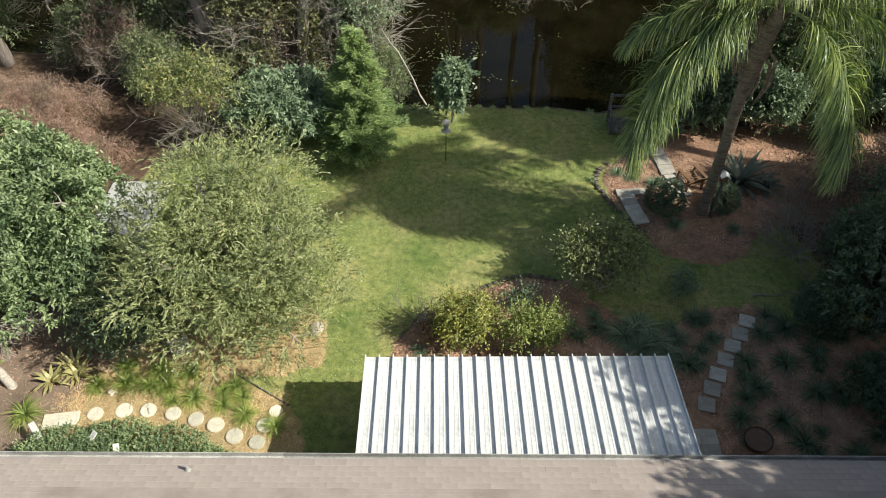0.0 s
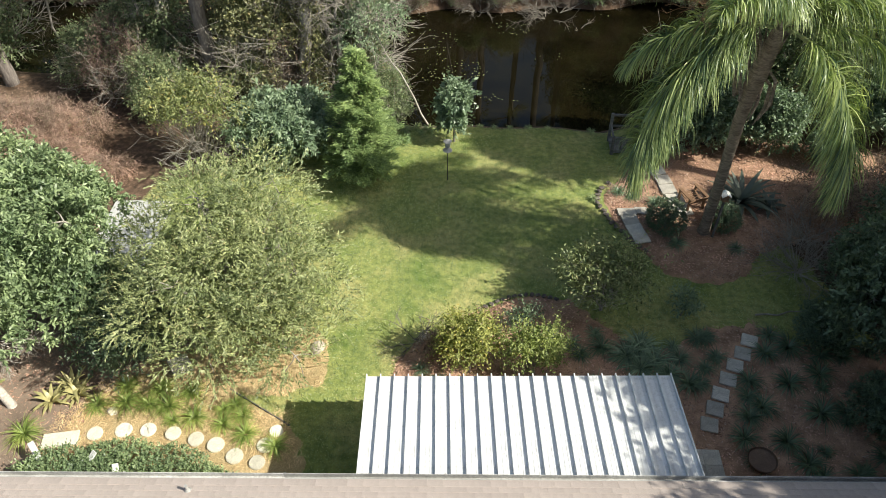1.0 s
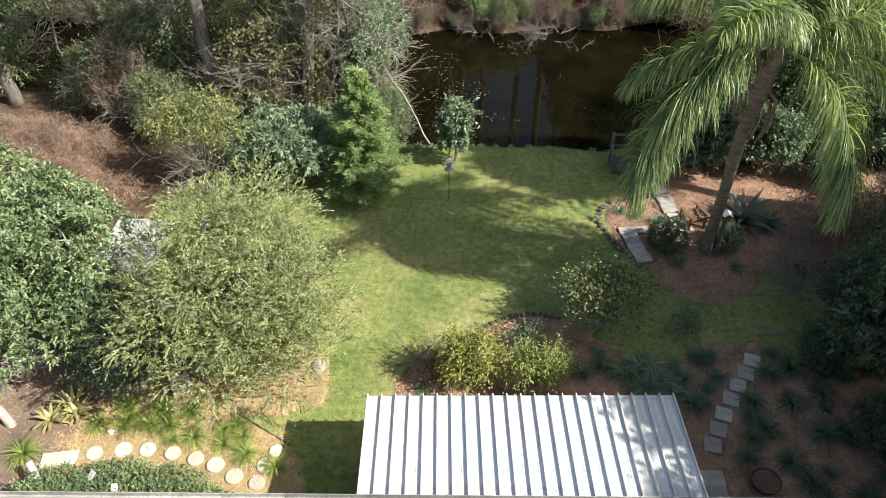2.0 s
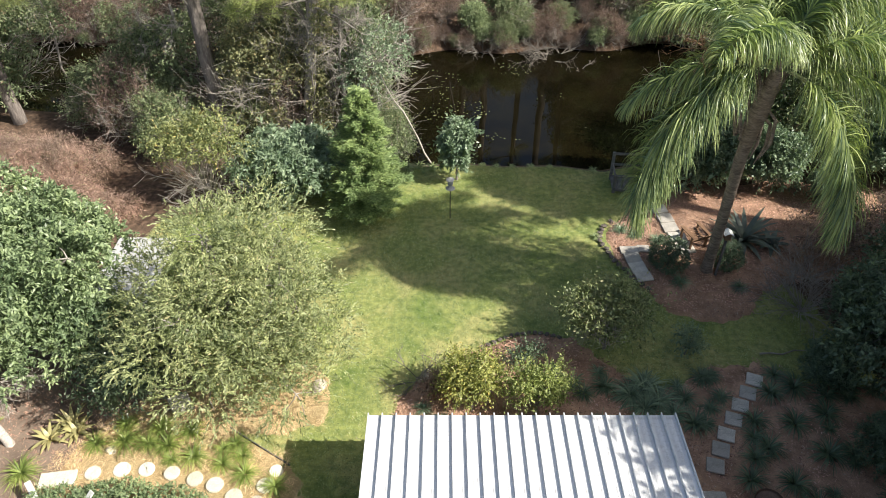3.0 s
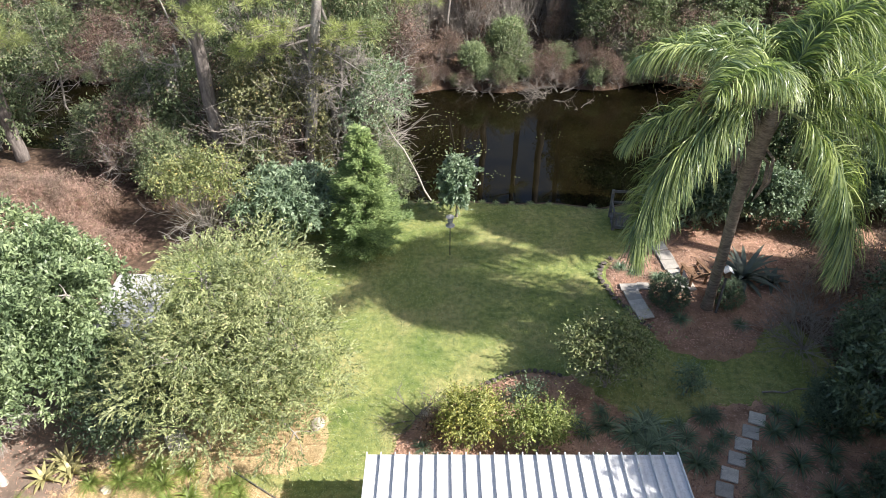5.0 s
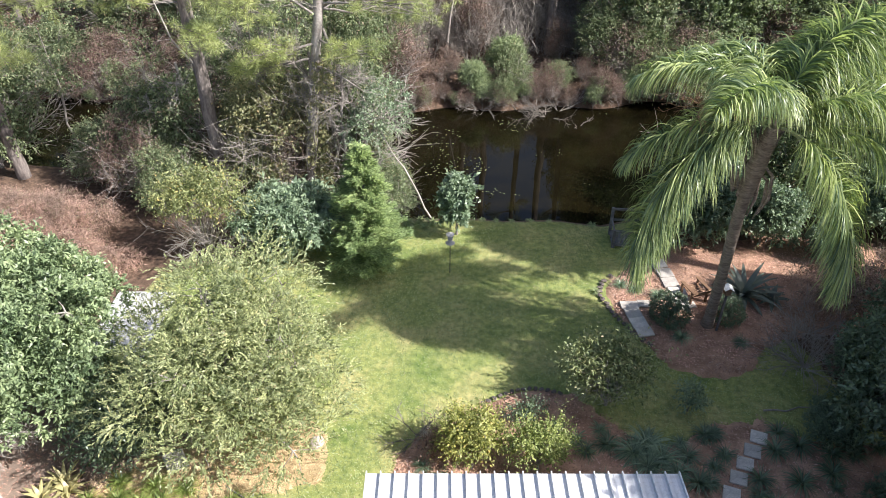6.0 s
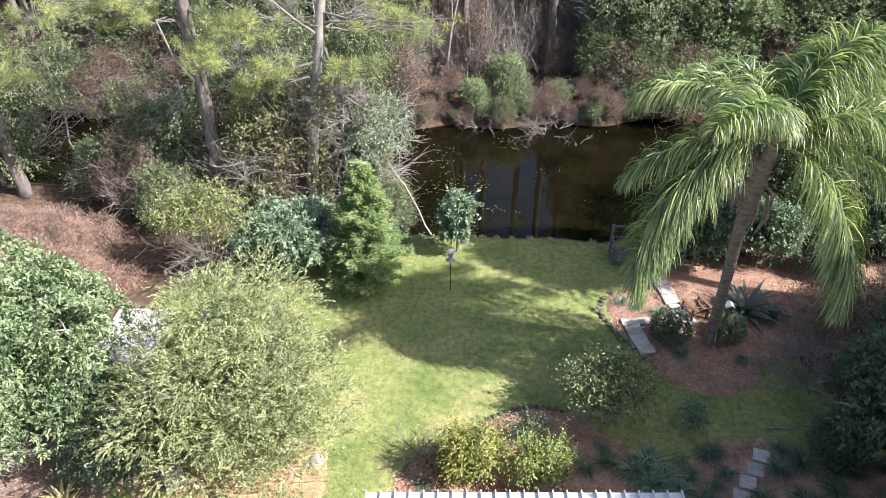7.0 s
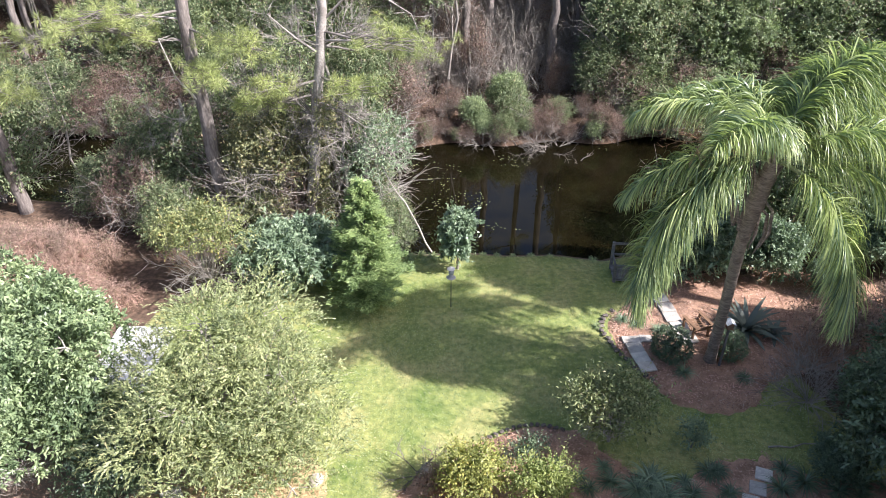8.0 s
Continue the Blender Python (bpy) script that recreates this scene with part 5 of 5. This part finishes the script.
def lounge_chair(at):
    ch = thing("wooden_chair", at, "low reclining brown wooden garden chair", "chair")
    for i in range(5):
        bm = bmesh.new()
        box(bm, -0.25 + i * 0.102, 0, -0.01, -0.25 + i * 0.102 + 0.09, 0.82, 0.012, 0.004)
        part("back_slat", bm, M_REDWOOD, ch, "", Matrix.Translation((0, 0.18, 0.3)) @ Matrix.Rotation(radians(52), 4, "X"))
    for i in range(5):
        bm = bmesh.new()
        box(bm, -0.26, 0, -0.01, 0.26, 0.085, 0.012, 0.004)
        part("seat_slat", bm, M_REDWOOD, ch, "", Matrix.Translation((0, -0.32 + i * 0.1, 0.38 - i * 0.018)))
    for x in (-0.29, 0.29):
        for y in (-0.32, 0.2):
            bm = bmesh.new()
            box(bm, -0.03, -0.04, 0, 0.03, 0.04, 0.54, 0.005)
            part("leg", bm, M_REDWOOD, ch, "", Matrix.Translation((x, y, 0)))
        bm = bmesh.new()
        box(bm, -0.06, -0.4, 0.54, 0.06, 0.32, 0.565, 0.006)
        part("armrest", bm, M_REDWOOD, ch, "", Matrix.Translation((x, 0, 0)))
    return ch


lounge_chair(pose(8.12, 18.55, 0.08, 0, 0, 200))

house_box = thing("birdhouse", (8.42, 17.08, 0.05), "small birdhouse with a white roof on a post", "birdhouse")
bm = bmesh.new()
box(bm, -0.03, -0.03, 0, 0.03, 0.03, 1.5, 0.004)
part("post", bm, M_DARKWOOD, house_box)
bm = bmesh.new()
box(bm, -0.09, -0.09, 1.5, 0.09, 0.09, 1.7, 0.006)
part("body", bm, M_REDWOOD, house_box)
for sgn in (-1, 1):
    bm = bmesh.new()
    box(bm, -0.005, -0.14, -0.008, 0.17, 0.14, 0.008, 0.003)
    part("roof_board", bm, M_WHITE, house_box, "white roof board", Matrix.Translation((0, 0, 1.8)) @ Matrix.Rotation(radians(90 - 90 * sgn), 4, "Z") @ Matrix.Rotation(radians(35), 4, "Y"))

# bird feeder on its pole
feeder = thing("bird_feeder", (0.24, 20.05, 0), "bird feeder with a domed cover on a thin pole", "bird feeder")
bm = bmesh.new()
bmesh.ops.create_cone(bm, cap_ends=True, segments=8, radius1=0.016, radius2=0.014, depth=1.65, matrix=Matrix.Translation((0, 0, 0.8)))
part("pole", bm, M_METAL, feeder)
bm = bmesh.new()
bmesh.ops.create_cone(bm, cap_ends=True, segments=18, radius1=0.16, radius2=0.03, depth=0.1, matrix=Matrix.Translation((0, 0, 1.3)))
part("baffle", bm, M_GUTTER, feeder, "grey cone baffle")
bm = bmesh.new()
bmesh.ops.create_cone(bm, cap_ends=True, segments=14, radius1=0.09, radius2=0.09, depth=0.2, matrix=Matrix.Translation((0, 0, 1.5)))
part("tube", bm, M_RIB, feeder)
bm = bmesh.new()
bmesh.ops.create_cone(bm, cap_ends=True, segments=16, radius1=0.14, radius2=0.02, depth=0.07, matrix=Matrix.Translation((0, 0, 1.63)))
part("lid", bm, M_GUTTER, feeder)


def landing(at):
    """A dark timber landing with rails by the water."""
    ob = thing("wooden_landing", at, "weathered dark wooden landing with slatted rails by the pond", "deck")
    for i in range(6):
        bm = bmesh.new()
        box(bm, 0, i * 0.165, 0.3, 1.6, i * 0.165 + 0.15, 0.335, 0.004)
        part("deck_board", bm, M_DARKWOOD, ob)
    for x in (0.04, 1.56):
        for y, h in ((0.04, 0.97), (0.95, 1.32)):
            bm = bmesh.new()
            box(bm, x - 0.05, y - 0.05, -0.5, x + 0.05, y + 0.05, h, 0.008)
            part("post", bm, M_DARKWOOD, ob)
    for z, y in ((0.9, 0.04), (0.4, 0.04), (1.26, 0.95), (0.8, 0.95)):
        bm = bmesh.new()
        box(bm, 0.09, y - 0.03, z - 0.04, 1.51, y + 0.03, z + 0.04, 0.006)
        part("rail", bm, M_DARKWOOD, ob)
    for i in range(10):
        bm = bmesh.new()
        box(bm, 0.15 + i * 0.137, 0.02, 0.44, 0.21 + i * 0.137, 0.06, 0.86, 0.004)
        part("slat", bm, M_DARKWOOD, ob)
    for x in (0.04, 1.56):
        bm = bmesh.new()
        box(bm, x - 0.025, 0.09, 0.82, x + 0.025, 0.9, 0.9, 0.006)
        part("side_rail", bm, M_DARKWOOD, ob)
    return ob


landing(pose(6.0, 21.5, -0.24, 0, 0, -4))

# clay bowl by the paved pad
bm = bmesh.new()
for r0, r1, z in ((0.16, 0.3, 0.1), (0.3, 0.34, 0.22)):
    bmesh.ops.create_cone(bm, cap_ends=False, segments=24, radius1=r0, radius2=r1, depth=0.13, matrix=Matrix.Translation((0, 0, z)))
bmesh.ops.create_circle(bm, cap_ends=True, segments=24, radius=0.31, matrix=Matrix.Translation((0, 0, 0.24)))
bmesh.ops.create_circle(bm, cap_ends=True, segments=24, radius=0.16, matrix=Matrix.Translation((0, 0, 0.035)))
solo("planter_bowl", bm, surface("clay", (0.22, 0.14, 0.1), (0.34, 0.22, 0.16), 3, 0.8), (7.45, 9.2, 0.05), "wide brown clay bowl in the shaded bed", "planter")

# pale slanting trunk by the water and driftwood on the far bank
rngd = np.random.default_rng(161)
snag = thing("leaning_sapling", (-0.45, 24.0, -0.4), "thin pale slanting sapling over the water", "tree")
part("trunk", raw_mesh("trunk", *limb(rngd, (0, 0, -0.05), (-1.75, 0.1, 3.6), 0.04, 0.016, 0.03, 8)), M_PALE, snag, smooth=True)
sap = np.array([(-1.9, 0.3, 4.2, 0.7), (-1.5, 0.4, 4.8, 0.6), (-2.4, 0.2, 3.6, 0.6), (-1.3, 0.5, 3.9, 0.5)])
part("crown", raw_mesh("crown", *foliage(rngd, sap, 520, 7, 0.1, 0.04, twig=0.35)), M_BLUEGREEN, snag)
for x, y, n, ln in ((3.6, 33.3, 8, 1.6), (5.6, 33.2, 8, 1.8), (1.8, 33.4, 6, 1.2), (-3.2, 33.6, 8, 1.8), (6.4, 31.6, 2, 0.5), (4.9, 32.6, 7, 1.3)):
    solo("driftwood", raw_mesh("driftwood", *bare_twigs(rngd, (0, 0, 0), n, ln, 0.45, 1.0, 0.02, 4, 2)), M_TWIG, (x, y, WATER_Z - 0.05), "bleached fallen branches at the water's edge", "branches", "fallen branches")
for x, y, z, n, ln in ((-3.6, 24.9, 4.4, 12, 1.7), (-2.9, 25.0, 3.6, 9, 1.5), (-4.7, 25.1, 5.2, 12, 1.7), (-4.2, 25.2, 7.6, 10, 1.8), (-6.3, 26.2, 3.6, 9, 1.7), (-6.9, 26.4, 5.2, 7, 1.6), (-10.0, 26.6, 4.2, 8, 1.6)):
    solo("bare_tree", raw_mesh("bare_tree", *joined([bare_twigs(rngd, (0, 0, z), n, ln, 0.35, 0.9, 0.028, 4, 3), limb(rngd, (0, 0, 0), (0, 0, z + 1), 0.09, 0.05, 0.04, 8)])), M_PALE,
         (x, y, -0.4), "leafless pale tree tangled in the thicket", "tree", "bare bank trees")

# ---------------------------------------------------------------- loose cover: floating leaves, mulch, straw, lawn
def scatter(n, box4, seed, keep=None):
    rng = np.random.default_rng(seed)
    p = np.c_[rng.uniform(box4[0], box4[1], n), rng.uniform(box4[2], box4[3], n)]
    return (p[keep(p[:, 0], p[:, 1])] if keep else p), rng


def flat_bits(name, p, rng, z, length, width, tilt, material, label, category):
    n = len(p)
    b = np.c_[p, z]
    a = rng.uniform(0, 6.283, n)
    ax = np.c_[np.cos(a), np.sin(a), rng.normal(0, tilt, n)]
    v, f = blades(b, ax, rng.normal(0, tilt, (n, 3)) + [0, 0, 1], length * rng.uniform(0.6, 1.3, n), width * rng.uniform(0.7, 1.2, n), 0.05, 0.05)
    return solo(name, raw_mesh(name, v, f), material, (0, 0, 0), label, category, kind="stuff")


drift = lambda x, y: (np.sin(x * 1.3 + y * 0.7) + np.sin(y * 2.1 - x * 0.6) + np.sin(x * 0.4 + 2)) > 0.9
p, r = scatter(1300, (-2, 12, 25.5, 33), 171, drift)
flat_bits("floating_leaves", p, r, np.full(len(p), WATER_Z + 0.006), 0.08, 0.05, 0.02, M_OLIVE, "small pale leaves afloat on the pond", "leaves")


def on_bed(name):
    """A test of which places lie on a bed's raised part."""
    me = bpy.data.objects[name].data
    co = np.zeros(len(me.vertices) * 3, np.float32)
    me.vertices.foreach_get("co", co)
    co = co.reshape(-1, 3)
    up = co[:, 2] - ground_z(co[:, 0], co[:, 1]) > 0.01
    cells = {(int(a), int(b)) for a, b in np.floor(co[up, :2] / 0.25)}
    return lambda x, y: np.array([(int(a), int(b)) in cells for a, b in np.floor(np.c_[x, y] / 0.25)], bool)


M_CHIP = leafy("bark_chip", (0.24, 0.13, 0.085), (0.66, 0.42, 0.28), (0.68, 0.52, 0.4), 0.9, 0.0, 0.6)
M_STRAWBIT = leafy("straw_bit", (0.58, 0.40, 0.12), (0.98, 0.76, 0.30), (0.5, 0.33, 0.14), 0.9, 0.0, 0.6)
tests = {}
for name, n, area, ln, w, mat, h, label in (("straw_bed", 34000, (-10, -2.8, 8, 14.5), 0.15, 0.009, M_STRAWBIT, 0.055, "loose golden pine straw"),
                                            ("soil_bed", 9000, (-15, -5.8, 8, 15.2), 0.09, 0.02, M_CHIP, 0.05, "fallen leaf bits on soil"),
                                            ("shrub_bed", 22000, (-1.5, 13, 8, 15), 0.09, 0.028, M_CHIP, 0.065, "loose bark mulch chips"),
                                            ("palm_bed", 22000, (5, 14, 15, 22), 0.09, 0.03, M_CHIP, 0.075, "loose bark mulch chips")):
    tests[name] = on_bed(name)
    p, r = scatter(n, area, 180 + n % 7, tests[name])
    flat_bits("mulch_chips", p, r, ground_z(p[:, 0], p[:, 1]) + h + r.uniform(-0.01, 0.02, len(p)), ln, w, 0.22, mat, label, "mulch")
p, r = scatter(52000, (-40, 40, 33, 62), 191, lambda x, y: y > far_shore(x) + 0.3)
flat_bits("leaf_litter", p, r, ground_z(p[:, 0], p[:, 1]) + 0.03, 0.18, 0.09, 0.3, M_DRY, "brown leaf litter under the trees", "leaf litter")


def grass():
    def keep(x, y):
        k = (lawn_value(x, y) > 0.45)
        for t in tests.values():
            k &= ~t(x, y)
        return k & ~((x > -1.7) & (x < 5.2) & (y < 9.9))
    p, r = scatter(150000, (-11, 12, 8.2, 24), 201, keep)
    n = len(p)
    ax = np.c_[r.normal(0, 1.1, (n, 2)), np.ones(n)]
    v, f = blades(np.c_[p, ground_z(p[:, 0], p[:, 1]) - 0.004], ax, r.normal(0, 0.35, (n, 3)) + [0.3, -0.3, 1.0], r.uniform(0.03, 0.075, n), 0.016, 0.15, 0.0)
    solo("grass", raw_mesh("grass", v, f), M_GRASS, (0, 0, 0), "short mown lawn grass with worn patches", "grass", kind="stuff")


grass()

# ---------------------------------------------------------------- shingles on the eave
bm = bmesh.new()
box(bm, 0.0012, -0.2, 0.0, 0.3038, 0.0, 0.007)
tab = bm_mesh("shingle", bm)
rngs = np.random.default_rng(211)
rise = Matrix.Rotation(-math.atan(SLOPE), 4, "X")
for row in range(5):
    y = EAVE_Y + 0.02 - row * 0.14
    for i in range(60):
        x = -9.2 + i * 0.305 + (0.15 if row % 2 else 0)
        m = Matrix.Translation((x, y, EAVE_Z + (EAVE_Y - y) * SLOPE + 0.002 + rngs.uniform(0, 0.004))) @ rise @ Matrix.Rotation(radians(-2.6), 4, "X")
        part("shingle", tab, M_SHINGLE, roof, "", m)
rows = []
for row in range(5, 9):
    y = EAVE_Y + 0.02 - row * 0.14
    for i in range(60):
        x = -9.2 + i * 0.305 + (0.15 if row % 2 else 0)
        m = Matrix.Translation((x, y, EAVE_Z + (EAVE_Y - y) * SLOPE + 0.002)) @ rise @ Matrix.Rotation(radians(-2.6), 4, "X")
        v = np.array([m @ q.co for q in tab.vertices])
        rows.append((v, np.array([list(q.vertices) for q in tab.polygons])))
course = raw_mesh("upper_shingling", *joined(rows))
course.polygons.foreach_set("use_smooth", np.zeros(len(course.polygons), bool))
tagged(part("upper_shingling", course, M_SHINGLE, roof), kind="stuff")
